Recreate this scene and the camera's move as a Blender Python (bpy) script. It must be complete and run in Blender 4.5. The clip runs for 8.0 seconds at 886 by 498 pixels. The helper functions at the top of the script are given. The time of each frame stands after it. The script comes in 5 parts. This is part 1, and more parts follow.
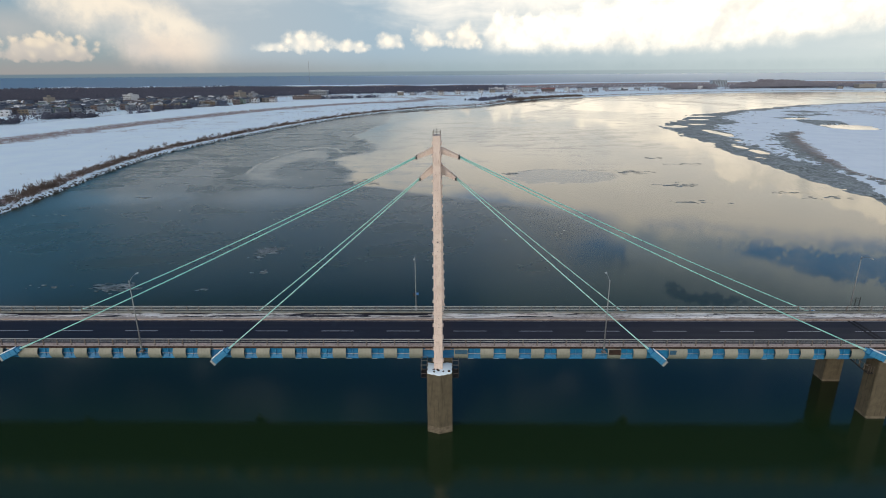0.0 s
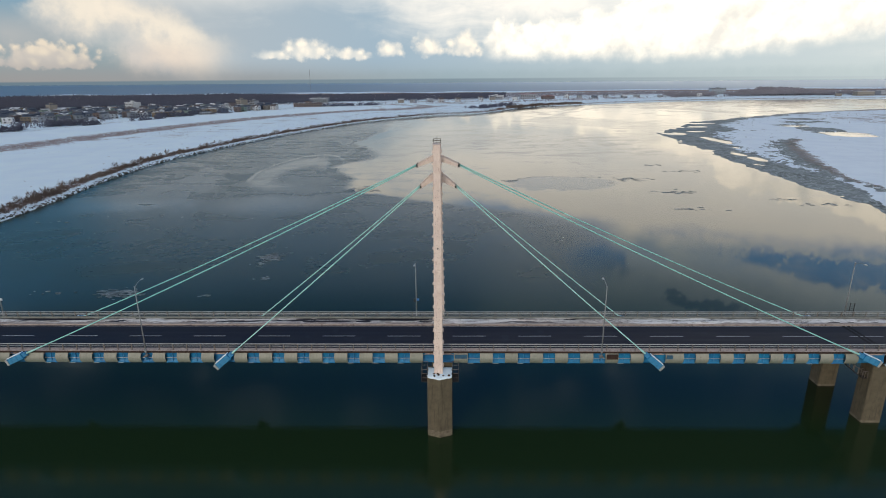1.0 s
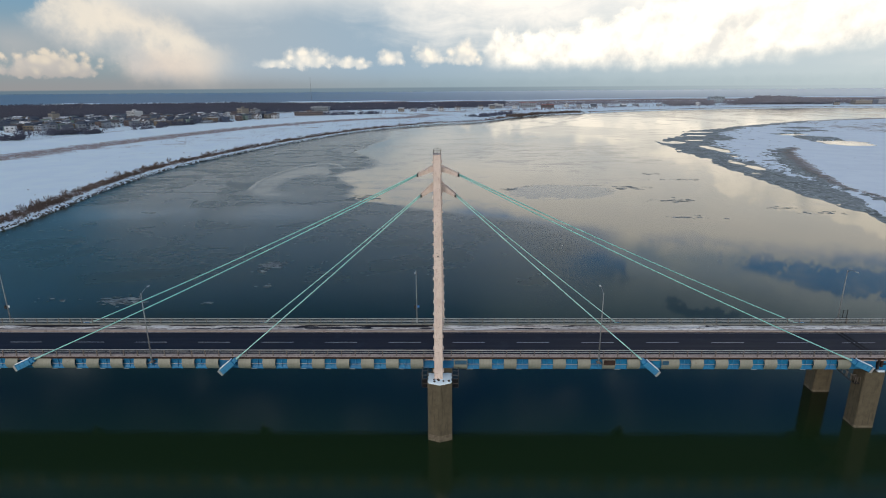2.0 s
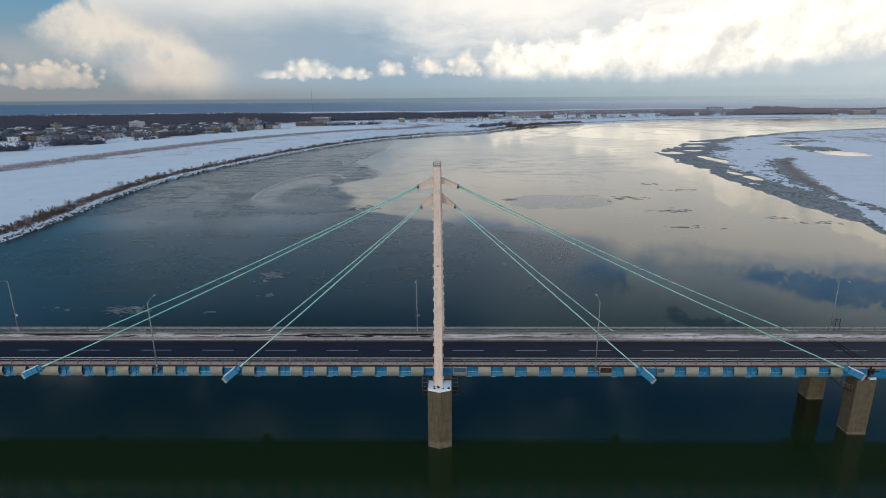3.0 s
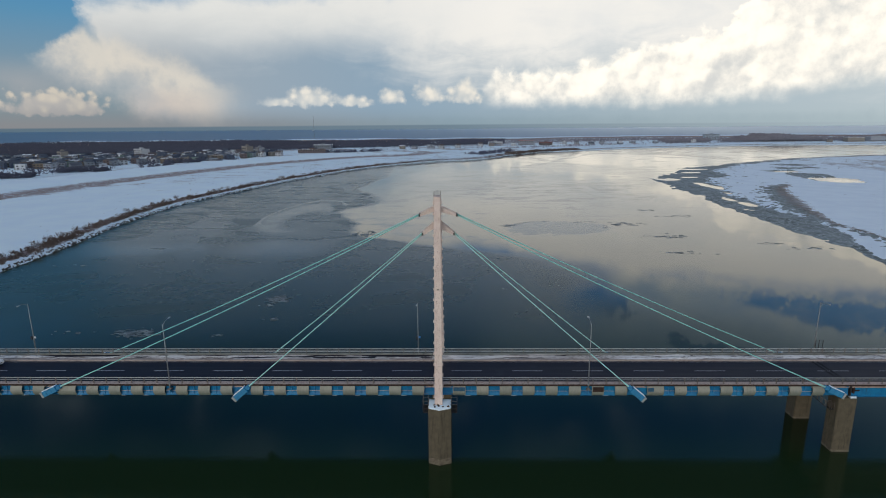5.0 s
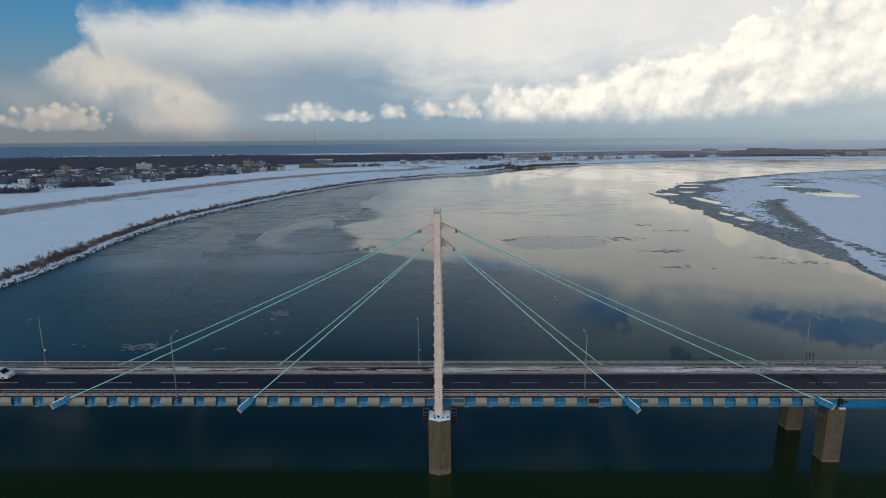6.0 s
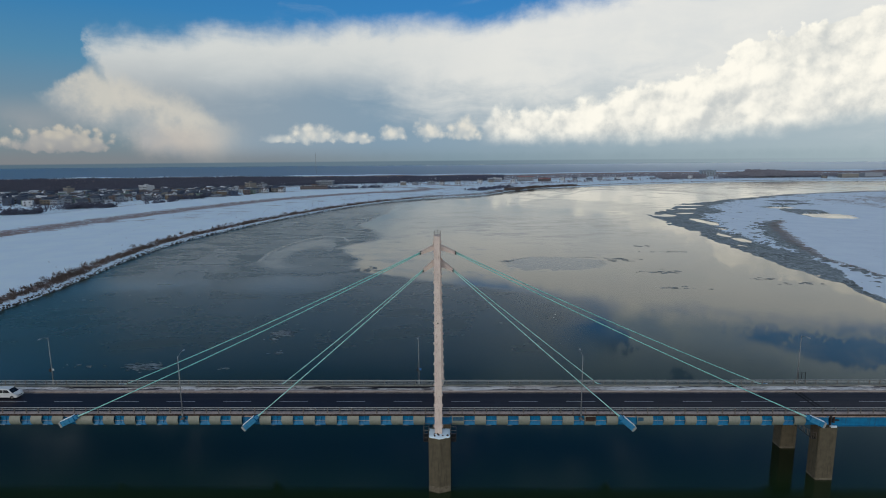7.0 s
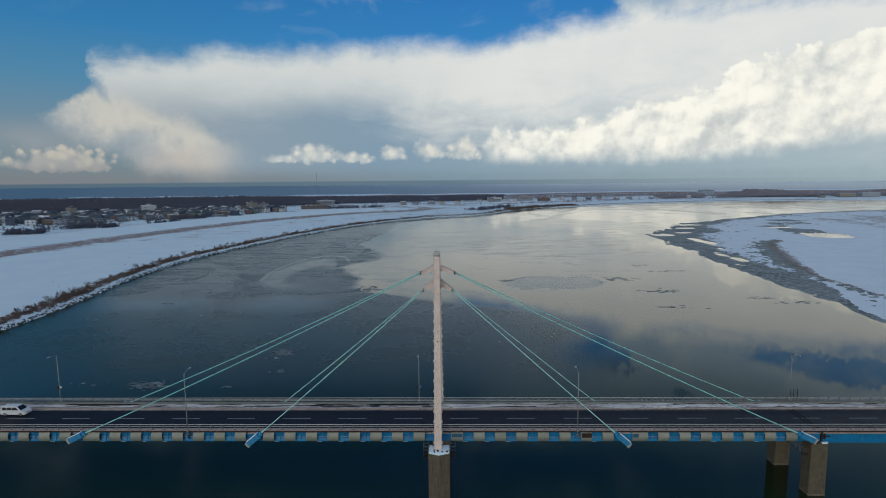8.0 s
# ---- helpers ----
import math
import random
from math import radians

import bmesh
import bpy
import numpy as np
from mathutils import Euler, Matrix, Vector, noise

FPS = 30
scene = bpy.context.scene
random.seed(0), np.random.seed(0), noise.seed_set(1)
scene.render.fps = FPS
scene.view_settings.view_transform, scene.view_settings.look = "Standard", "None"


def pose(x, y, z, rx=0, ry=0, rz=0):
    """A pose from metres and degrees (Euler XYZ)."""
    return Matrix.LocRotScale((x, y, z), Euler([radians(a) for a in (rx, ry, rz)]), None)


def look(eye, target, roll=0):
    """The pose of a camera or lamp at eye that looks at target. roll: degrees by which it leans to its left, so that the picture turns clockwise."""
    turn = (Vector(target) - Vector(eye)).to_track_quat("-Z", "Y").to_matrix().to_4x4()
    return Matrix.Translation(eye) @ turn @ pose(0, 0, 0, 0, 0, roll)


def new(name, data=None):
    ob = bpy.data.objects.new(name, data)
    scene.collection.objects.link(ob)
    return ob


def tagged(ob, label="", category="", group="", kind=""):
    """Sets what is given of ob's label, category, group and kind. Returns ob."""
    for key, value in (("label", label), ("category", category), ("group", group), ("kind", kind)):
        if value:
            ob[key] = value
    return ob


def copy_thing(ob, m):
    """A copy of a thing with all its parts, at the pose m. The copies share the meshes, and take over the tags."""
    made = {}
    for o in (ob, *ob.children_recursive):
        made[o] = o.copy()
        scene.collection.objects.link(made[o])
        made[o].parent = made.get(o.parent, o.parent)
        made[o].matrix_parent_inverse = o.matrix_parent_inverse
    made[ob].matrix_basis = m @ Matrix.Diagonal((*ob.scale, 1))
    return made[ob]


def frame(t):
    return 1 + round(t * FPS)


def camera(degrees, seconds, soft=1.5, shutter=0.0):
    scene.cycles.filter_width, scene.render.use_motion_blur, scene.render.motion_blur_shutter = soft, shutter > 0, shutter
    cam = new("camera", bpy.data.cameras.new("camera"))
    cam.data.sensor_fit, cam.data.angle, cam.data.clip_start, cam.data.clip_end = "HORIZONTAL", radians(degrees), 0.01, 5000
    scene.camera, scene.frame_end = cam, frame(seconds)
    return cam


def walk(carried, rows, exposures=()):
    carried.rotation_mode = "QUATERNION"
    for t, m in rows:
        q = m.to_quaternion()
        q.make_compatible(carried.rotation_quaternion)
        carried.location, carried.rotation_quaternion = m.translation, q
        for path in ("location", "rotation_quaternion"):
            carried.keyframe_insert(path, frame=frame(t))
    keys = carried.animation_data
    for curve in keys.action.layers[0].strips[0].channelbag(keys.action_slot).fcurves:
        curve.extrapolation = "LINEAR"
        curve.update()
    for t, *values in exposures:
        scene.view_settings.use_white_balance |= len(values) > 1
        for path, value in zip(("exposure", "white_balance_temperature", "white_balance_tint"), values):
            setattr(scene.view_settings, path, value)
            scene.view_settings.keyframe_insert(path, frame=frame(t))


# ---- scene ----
# The camera: a drone that backs away from the bridge, rises and tilts up.
cam = camera(76.8, 8.0, soft=1.0)
PATH = [
    (0, (2.232, -72.319, 49.345), (2.197, -70.416, 48.733), -0.41),
    (0.5, (2.255, -72.971, 49.497), (2.22, -71.064, 48.896), -0.41),
    (1, (2.291, -73.665, 49.682), (2.255, -71.754, 49.093), -0.42),
    (1.5, (2.305, -74.495, 49.91), (2.269, -72.58, 49.334), -0.42),
    (3, (2.422, -77.186, 50.719), (2.385, -75.258, 50.191), -0.43),
    (3.5, (2.489, -78.257, 50.975), (2.451, -76.323, 50.466), -0.44),
    (4, (2.496, -79.414, 51.263), (2.457, -77.475, 50.775), -0.45),
    (4.5, (2.529, -80.651, 51.538), (2.491, -78.706, 51.073), -0.45),
    (6, (2.701, -84.851, 52.726), (2.663, -82.89, 52.335), -0.47),
    (6.5, (2.729, -86.297, 53.065), (2.691, -84.331, 52.701), -0.48),
    (7, (2.812, -87.786, 53.434), (2.774, -85.812, 53.116), -0.48),
    (7.5, (2.873, -89.316, 53.783), (2.836, -87.336, 53.504), -0.49),
    (8, (2.981, -90.803, 54.068), (2.943, -88.819, 53.818), -0.5),
]
EXPOSURES = [(0, 0.34, 7450, 10), (1.5, 0.24, 7250, 10), (3, 0.09, 6980, 10), (4.5, -0.04, 6820, 9), (6, -0.2, 6700, 8), (8, -0.32, 6500, 5)]
walk(cam, [(t, look(eye, target, roll)) for t, eye, target, roll in PATH], EXPOSURES)


# ---- node helpers ----
class Sock:
    """A node socket with arithmetic."""

    def __init__(self, tree, out):
        self.tree, self.out = tree, out

    def op(self, kind, other=None, third=None, clamp=False):
        n = self.tree.nodes.new("ShaderNodeMath")
        n.operation, n.use_clamp = kind, clamp
        for i, v in enumerate((self, other, third)):
            if v is not None:
                plug(self.tree, v, n.inputs[i])
        return Sock(self.tree, n.outputs[0])

    def __add__(self, o): return self.op("ADD", o)
    def __radd__(self, o): return self.op("ADD", o)
    def __sub__(self, o): return self.op("SUBTRACT", o)
    def __rsub__(self, o): return self.op("MULTIPLY", -1.0).op("ADD", o)
    def __mul__(self, o): return self.op("MULTIPLY", o)
    def __rmul__(self, o): return self.op("MULTIPLY", o)
    def __truediv__(self, o): return self.op("DIVIDE", o)
    def low(self, o): return self.op("MINIMUM", o)
    def high(self, o): return self.op("MAXIMUM", o)
    def abs(self): return self.op("ABSOLUTE")

    def step(self, a, b):
        """Smooth step from 0 at a to 1 at b."""
        n = self.tree.nodes.new("ShaderNodeMapRange")
        n.interpolation_type = "SMOOTHSTEP"
        plug(self.tree, self, n.inputs[0])
        if isinstance(a, (int, float)) and isinstance(b, (int, float)) and a > b:
            lo, hi, n.inputs[3].default_value, n.inputs[4].default_value = b, a, 1.0, 0.0
        else:
            lo, hi = a, b
        plug(self.tree, lo, n.inputs[1]), plug(self.tree, hi, n.inputs[2])
        return Sock(self.tree, n.outputs[0])

    def ramp(self, *stops, smooth=False):
        n = self.tree.nodes.new("ShaderNodeValToRGB")
        r = n.color_ramp
        r.interpolation = "EASE" if smooth else "LINEAR"
        while len(r.elements) < len(stops):
            r.elements.new(0.5)
        for e, (p, c) in zip(r.elements, stops):
            e.position, e.color = p, ((c, c, c) if isinstance(c, (int, float)) else tuple(c)) + (1,)
        plug(self.tree, self, n.inputs[0])
        return Sock(self.tree, n.outputs[0])


def plug(tree, v, socket):
    if isinstance(v, Sock):
        tree.links.new(v.out, socket)
    elif isinstance(v, (tuple, list)):
        socket.default_value = tuple(v) + (1,) * (len(socket.default_value) - len(v))
    else:
        socket.default_value = v


class Tree:
    def __init__(self, tree):
        self.t = tree
        tree.nodes.clear()

    def node(self, kind, **inputs):
        n = self.t.nodes.new(kind)
        for k, v in inputs.items():
            plug(self.t, v, n.inputs[k.replace("_", " ")])
        return n

    def where(self, kind="Object"):
        return Sock(self.t, self.node("ShaderNodeTexCoord").outputs[kind])

    def position(self):
        return Sock(self.t, self.node("ShaderNodeNewGeometry").outputs["Position"])

    def split(self, v):
        n = self.node("ShaderNodeSeparateXYZ", Vector=v)
        return [Sock(self.t, o) for o in n.outputs]

    def join(self, x, y, z):
        return Sock(self.t, self.node("ShaderNodeCombineXYZ", X=x, Y=y, Z=z).outputs[0])

    def scaled(self, v, s):
        n = self.node("ShaderNodeVectorMath")
        n.operation = "MULTIPLY"
        plug(self.t, v, n.inputs[0]), plug(self.t, s, n.inputs[1])
        return Sock(self.t, n.outputs[0])

    def noise(self, v, scale, detail=4.0, rough=0.55, warp=0.0):
        n = self.node("ShaderNodeTexNoise", Vector=v, Scale=scale, Detail=detail, Roughness=rough, Distortion=warp)
        return Sock(self.t, n.outputs[0])

    def mix(self, f, a, b, blend="MIX"):
        n = self.node("ShaderNodeMix")
        n.data_type, n.blend_type = "RGBA", blend
        plug(self.t, f, n.inputs[0]), plug(self.t, a, n.inputs[6]), plug(self.t, b, n.inputs[7])
        return Sock(self.t, n.outputs[2])

    def attr(self, name):
        n = self.node("ShaderNodeAttribute")
        n.attribute_name = name
        return Sock(self.t, n.outputs["Fac"])

    def up(self):
        return self.split(Sock(self.t, self.node("ShaderNodeNewGeometry").outputs["Normal"]))[2]

    def random(self):
        return Sock(self.t, self.node("ShaderNodeObjectInfo").outputs["Random"])

    def island(self):
        return Sock(self.t, self.node("ShaderNodeNewGeometry").outputs["Random Per Island"])

    def surface(self, color, rough=0.6, metal=0.0, bump=None, strength=0.3, distance=0.05, ior=1.45):
        p = self.node("ShaderNodeBsdfPrincipled", Base_Color=color, Roughness=rough, Metallic=metal, IOR=ior)
        if bump is not None:
            b = self.node("ShaderNodeBump", Height=bump, Strength=strength, Distance=distance)
            self.t.links.new(b.outputs[0], p.inputs["Normal"])
        o = self.node("ShaderNodeOutputMaterial")
        self.t.links.new(p.outputs[0], o.inputs[0])
        return p


def material(name):
    m = bpy.data.materials.new(name)
    m.use_nodes = True
    return m, Tree(m.node_tree)


# ---- sky ----
SUN_AZ, SUN_EL = 205.0, 14.0
world = bpy.data.worlds.new("sky")
scene.world = world
world.use_nodes = True
W = Tree(world.node_tree)
dirn = W.where("Generated")
dx, dy, dz = W.split(dirn)
az = dx.op("ARCTAN2", dy) * 57.2958
el = dz.op("ARCSINE") * 57.2958
big = W.noise(dirn, 5.0, 5.0, 0.55)
mid = W.noise(dirn, 14.0, 6.0, 0.6)
puff = W.noise(dirn, 34.0, 7.0, 0.62)
fluff = W.noise(dirn, 85.0, 7.0, 0.62)
wisp = W.noise(W.scaled(dirn, (1, 1, 3.0)), 9.0, 6.0, 0.6, 0.8)

clear = W.node("ShaderNodeTexSky")
clear.sky_type, clear.sun_disc = "NISHITA", False
clear.sun_elevation, clear.sun_rotation = radians(SUN_EL), radians(SUN_AZ)
nish = W.mix(1.0, Sock(W.t, clear.outputs[0]), (0.06, 0.06, 0.06), "MULTIPLY")
blue = (el / 60).op("ADD", 0.0, clamp=True).ramp(
    (0.0, (0.22, 0.33, 0.43)), (0.07, (0.22, 0.36, 0.52)), (0.15, (0.10, 0.33, 0.63)), (0.22, (0.045, 0.275, 0.68)),
    (0.30, (0.030, 0.215, 0.60)), (0.35, (0.035, 0.11, 0.24)), (0.41, (0.014, 0.075, 0.19)), (0.48, (0.005, 0.07, 0.22)), (0.62, (0.01, 0.08, 0.24)), (1.0, (0.10, 0.22, 0.42)))
sky = W.mix(0.06, W.mix(az.step(-42, 4), W.mix(1.0, blue, (1.02, 0.90, 0.80), "MULTIPLY"), blue), nish)
# unseen sky overhead, dimmed in patches for the water's reflections, brighter behind the camera
overhead_dim = (big * 0.6 + wisp * 0.5).step(0.36, 0.56) * el.step(16.5, 19.0)
sky = W.mix(overhead_dim * 0.85, sky, W.mix(el.step(19, 24), W.mix(az.step(-38, -4), (0.042, 0.082, 0.15), (0.075, 0.14, 0.26)), W.mix(az.step(-38, -4), (0.004, 0.048, 0.15), (0.008, 0.085, 0.27))))
streak = wisp.step(0.50, 0.70) * el.step(12.5, 15.5) * (big - 0.05).step(0.38, 0.6)
sky = W.mix(streak * 0.35, sky, (0.55, 0.62, 0.72))
tone_ = (big * 0.5 + mid * 0.5).step(0.4, 0.6)
# a grey sheet beyond the anvil on the right, with two ragged gaps of blue
lap = (mid - 0.5) * 3.0 + (puff - 0.5) * 2.2 + (fluff - 0.5) * 0.8
sheet = (az + lap * 2.0).step(-2, 7) * (el + lap * 0.9 + az.step(13, 18) * 4.0).step(17.6, 19.0) * (el + lap).step(27.5, 23.0)
for a, e, w, up in ((14.0, 17.4, 3.8, 1.5), (37.5, 16.0, 8.5, 1.3), (26.0, 20.8, 4.0, 0.7)):
    gx_, gy_ = (az - a + lap * (0.7 * w) + (fluff - 0.5) * w) / w, (el - e + lap * 1.2 + (fluff - 0.5) * 1.2) / up
    sheet = sheet * ((gx_ * gx_ + gy_ * gy_).op("SQRT").step(0.75, 1.15) * 0.75 + 0.25)
sheet_tone = W.mix((el + lap * 0.8).step(15, 24), (0.52, 0.62, 0.73), (0.12, 0.215, 0.345))
sky = W.mix(sheet * (0.7 + tone_ * 0.3), sky, sheet_tone)
# out-of-view sky at the back, brightened to light the snow
behind = az.abs().step(60, 110)
sky = W.mix(behind * 0.8, sky, (0.56, 0.64, 0.74))


def moved(by):
    n = W.node("ShaderNodeVectorMath")
    n.inputs[1].default_value = by
    W.t.links.new(dirn.out, n.inputs[0])
    return Sock(W.t, n.outputs[0])


def lumps(scale, warp, at=None):
    """Rounded heads, 0 in the creases to 1 on the heads."""
    at = at or dirn
    n = W.node("ShaderNodeTexVoronoi", Vector=at, Scale=scale)
    n.feature = "SMOOTH_F1"
    n.inputs["Smoothness"].default_value = 0.6
    shift = W.node("ShaderNodeVectorMath")
    shift.operation = "MULTIPLY_ADD"
    cloudlet = W.node("ShaderNodeTexNoise", Vector=at, Scale=scale * 0.8, Detail=3.0)
    W.t.links.new(cloudlet.outputs["Color"], shift.inputs[0])
    shift.inputs[1].default_value = (warp,) * 3
    W.t.links.new(at.out, shift.inputs[2])
    W.t.links.new(shift.outputs[0], n.inputs["Vector"])
    return 1.0 - Sock(W.t, n.outputs["Distance"]) * 1.25


head_big, head_mid, head_fine = lumps(14.0, 0.05), lumps(34.0, 0.025), lumps(75.0, 0.012)

# the wide anvil cloud: its upper edge by azimuth, and the slanting edge of its left end
edge = ((az + (mid - 0.5) * 5 + 45) / 90).op("ADD", 0.0, clamp=True).ramp(
    (0.0, 0.08), (0.120, 0.12), (0.138, 0.343), (0.26, 0.383), (0.38, 0.41), (0.44, 0.437), (0.53, 0.42), (0.59, 0.463),
    (0.65, 0.485), (0.72, 0.506), (0.79, 0.50), (1.0, 0.46)) * 30
top = edge + 0.4 + (mid - 0.5) * 2.2 + (wisp - 0.5) * 1.6 + (puff - 0.5) * 0.7
under = ((az + (mid - 0.5) * 4 + 36) / 10).op("ADD", 0.0, clamp=True).ramp((0.0, 1.0), (0.3, 0.95), (0.5, 0.72), (0.75, 0.1), (1.0, 0.0)) * 10
anvil = (top - el).step(-0.7, 2.0) * (el - under + (puff - 0.5) * 1.0).step(-0.4, 0.9)
right = (az + (big - 0.5) * 16).step(-20, 14)
rim = (edge - el + (wisp - 0.5) * 3.0).step(6.5, 1.0)
veil = ((el + (wisp - 0.5) * 5 + (big - 0.5) * 6 + (mid - 0.5) * 1.5) + right * 3.2).step(4.4, 11.6)
low_grey = ((az + 45) / 90).op("ADD", 0.0, clamp=True).ramp((0.0, (0.40, 0.40, 0.43)), (0.25, (0.34, 0.42, 0.51)), (0.42, (0.28, 0.40, 0.53)), (0.7, (0.40, 0.51, 0.60)), (1.0, (0.54, 0.63, 0.69)))
tone = (big * 0.45 + wisp * 0.35 + mid * 0.2).step(0.36, 0.62)
white = W.mix(right, (0.73, 0.755, 0.775), W.mix(tone, (0.84, 0.86, 0.88), (0.98, 0.965, 0.94)))
body = W.mix(veil, low_grey, white)
body = W.mix(rim * 0.5, body, W.mix(right, (0.90, 0.90, 0.88), (1.0, 0.98, 0.96)))
sky = W.mix(anvil * 0.97, sky, body)


def blob(a, e, w, up, down, warp=1.0, soft=0.25, grain=None, heads=0.0):
    """Density of a cloud of half-width w round (a, e), reaching up and down; 0 outside to 1 inside."""
    g = puff if grain is None else grain
    x = (az - a + (mid - 0.5) * warp * 3) / w
    y = el - e + (g - 0.5) * warp * 1.6
    r = (x * x + (y.high(0.0) / up).op("POWER", 2.0) + (y.low(0.0) / down).op("POWER", 2.0)).op("SQRT")
    d = 1.0 - r + (g - 0.5) * 0.9
    if heads:
        d = d + (head_fine - 0.55) * heads + (fluff - 0.5) * 0.5
    return d.step(0.0, soft)


def lit(low, tall, a=(0.46, 0.50, 0.55), b=(0.88, 0.85, 0.79)):
    return W.mix(((el - low) / tall + (head_fine - 0.5) * 0.9 + (puff - 0.5) * 0.6).step(-0.1, 1.0), a, b)


# plume below the anvil's left end
along = az + (mid - 0.5) * 4.0
fall = el + (along + 23.0) * 0.42 + (mid - 0.5) * 2.2 + (puff - 0.5) * 1.3
plume = fall.step(-1.9, 0.9) * fall.step(5.2, 3.0) * along.step(-37.5, -34.0) * along.step(-19.5, -24.5) * (6.6 + (az + 34.5) * 0.75 - el + (mid - 0.5) * 2.4 + (puff - 0.5) * 1.8).step(-0.3, 0.7)
sky = W.mix(plume * 0.9, sky, W.mix((mid * 0.4 + puff * 0.3 + fall * 0.07).step(0.32, 0.62), (0.50, 0.53, 0.56), (0.76, 0.72, 0.66)))
sky = W.mix(blob(-26.0, 1.8, 6.0, 2.2, 2.0, 1.0, 1.0, mid) * 0.65, sky, (0.62, 0.56, 0.53))
sky = W.mix(blob(-37.0, 3.4, 7.0, 2.4, 3.0, 1.0, 1.2, mid) * 0.5, sky, (0.48, 0.47, 0.49))
# heaped clouds, small to large
sky = W.mix(blob(-35.0, 1.3, 4.8, 2.0, 0.6, 0.4, 0.35, None, 0.55) * 0.85, sky, lit(0.8, 2.2, (0.47, 0.46, 0.47), (0.70, 0.64, 0.56)))
for a, e, w, up, down in ((-13.9, 2.1, 3.6, 1.7, 0.6), (-17.0, 1.9, 2.6, 0.8, 0.4), (-10.0, 2.0, 2.6, 0.9, 0.5), (-6.1, 2.4, 1.7, 1.15, 0.8),
                          (-2.6, 2.6, 1.7, 1.7, 0.9), (1.2, 2.4, 2.1, 2.2, 0.8)):
    sky = W.mix(blob(a, e, w, up, down, 0.5, 0.6, None, 0.3) * 0.95, sky, lit(1.3, 2.4, (0.58, 0.63, 0.67), (0.93, 0.89, 0.82)))
# the great heap on the right
heap_top = ((az - 2) / 38).op("ADD", 0.0, clamp=True).ramp(
    (0.0, 0.20), (0.06, 0.44), (0.20, 0.43), (0.38, 0.53), (0.47, 0.64), (0.56, 0.64), (0.63, 0.80), (0.70, 0.87), (0.80, 0.92), (1.0, 0.99)) * 12
relief = (head_big - 0.5) * 1.5 + (head_mid - 0.5) * 1.2 + (head_fine - 0.5) * 0.6 + (puff - 0.5) * 2.2 + (fluff - 0.5) * 1.0
base = az.step(22, 38) * 1.4 + 1.3
heap = (heap_top + 0.35 + relief - el).step(-0.05, az.step(28, 8) * 1.1 + 0.45) * (el - base + (puff - 0.5) * 1.0 + (mid - 0.5) * 1.6 + (head_mid - 0.5) * 0.5).step(-0.4, 1.6) * az.step(2.2, 4.6) * az.step(75, 50)
billow = (el - base) / (heap_top - base) * 0.55 + (head_big - 0.5) * 0.4 + (head_mid - 0.5) * 0.35 + (head_fine - 0.5) * 0.2 + (mid - 0.5) * 0.7 + (puff - 0.5) * 0.45 + (fluff - 0.5) * 0.3
# the heads turn their left and upper sides to the light
sunward, sunward_fine = moved((-0.012, 0.004, 0.014)), moved((-0.005, 0.002, 0.006))
slope_big = W.noise(dirn, 12.0, 6.0, 0.58) - W.noise(sunward, 12.0, 6.0, 0.58)
slope_mid = head_mid - lumps(34.0, 0.025, sunward_fine)
slope_fine = puff - W.noise(sunward_fine, 34.0, 7.0, 0.62)
billow = billow * 0.62 + 0.10 + slope_big * 2.2 + slope_mid * 0.28 + slope_fine * 0.35 + (fluff - 0.5) * 0.08
sky = W.mix(heap * 0.96, sky, W.mix(billow.step(-0.35, 0.62), (0.72, 0.74, 0.75), (1.24, 1.18, 1.08)))
# haze and the far sea
haze = el.step(1.9, -0.3) * 0.8
haze_colour = ((az + 45) / 90).op("ADD", 0.0, clamp=True).ramp((0.0, (0.27, 0.26, 0.28)), (0.3, (0.25, 0.28, 0.32)), (0.5, (0.27, 0.37, 0.45)), (1.0, (0.52, 0.62, 0.67)))
sky = W.mix(haze, sky, haze_colour)
sea_colour = ((az + 45) / 90).op("ADD", 0.0, clamp=True).ramp((0.0, (0.105, 0.165, 0.225)), (0.5, (0.165, 0.24, 0.31)), (1.0, (0.46, 0.56, 0.63)))
sky = W.mix(el.step(-0.10, -0.26), sky, sea_colour)
back = W.node("ShaderNodeBackground", Color=sky, Strength=1.0)
out = W.node("ShaderNodeOutputWorld")
W.t.links.new(back.outputs[0], out.inputs[0])

sun = new("sun", bpy.data.lights.new("sun", "SUN"))
sun.data.energy, sun.data.angle, sun.data.color = 0.8, radians(14), (1.0, 0.90, 0.81)
a_, e_ = radians(SUN_AZ), radians(SUN_EL)
sun.matrix_world = look((0, 0, 0), (-math.sin(a_) * math.cos(e_), -math.cos(a_) * math.cos(e_), -math.sin(e_)))
sun.location = (0, -40, 120)


# ---- materials ----
def plain(name, base, dark, scale=3.0, rough=0.6, metal=0.0, bump=0.15, vary=0.0, contrast=(0.35, 0.7), distance=0.02):
    """Two tones mixed by coarse and fine noise, with fine relief."""
    m, t = material(name)
    v = t.where()
    n = t.noise(v, scale, 5.0, 0.6)
    fine = t.noise(v, scale * 9, 3.0, 0.6)
    c = t.mix((n * 0.75 + fine * 0.25).step(*contrast), base, dark)
    if vary:
        c = t.mix(t.random() * vary, c, dark)
    t.surface(c, (0.5 * n + rough - 0.25), metal, fine, bump, distance)
    return m


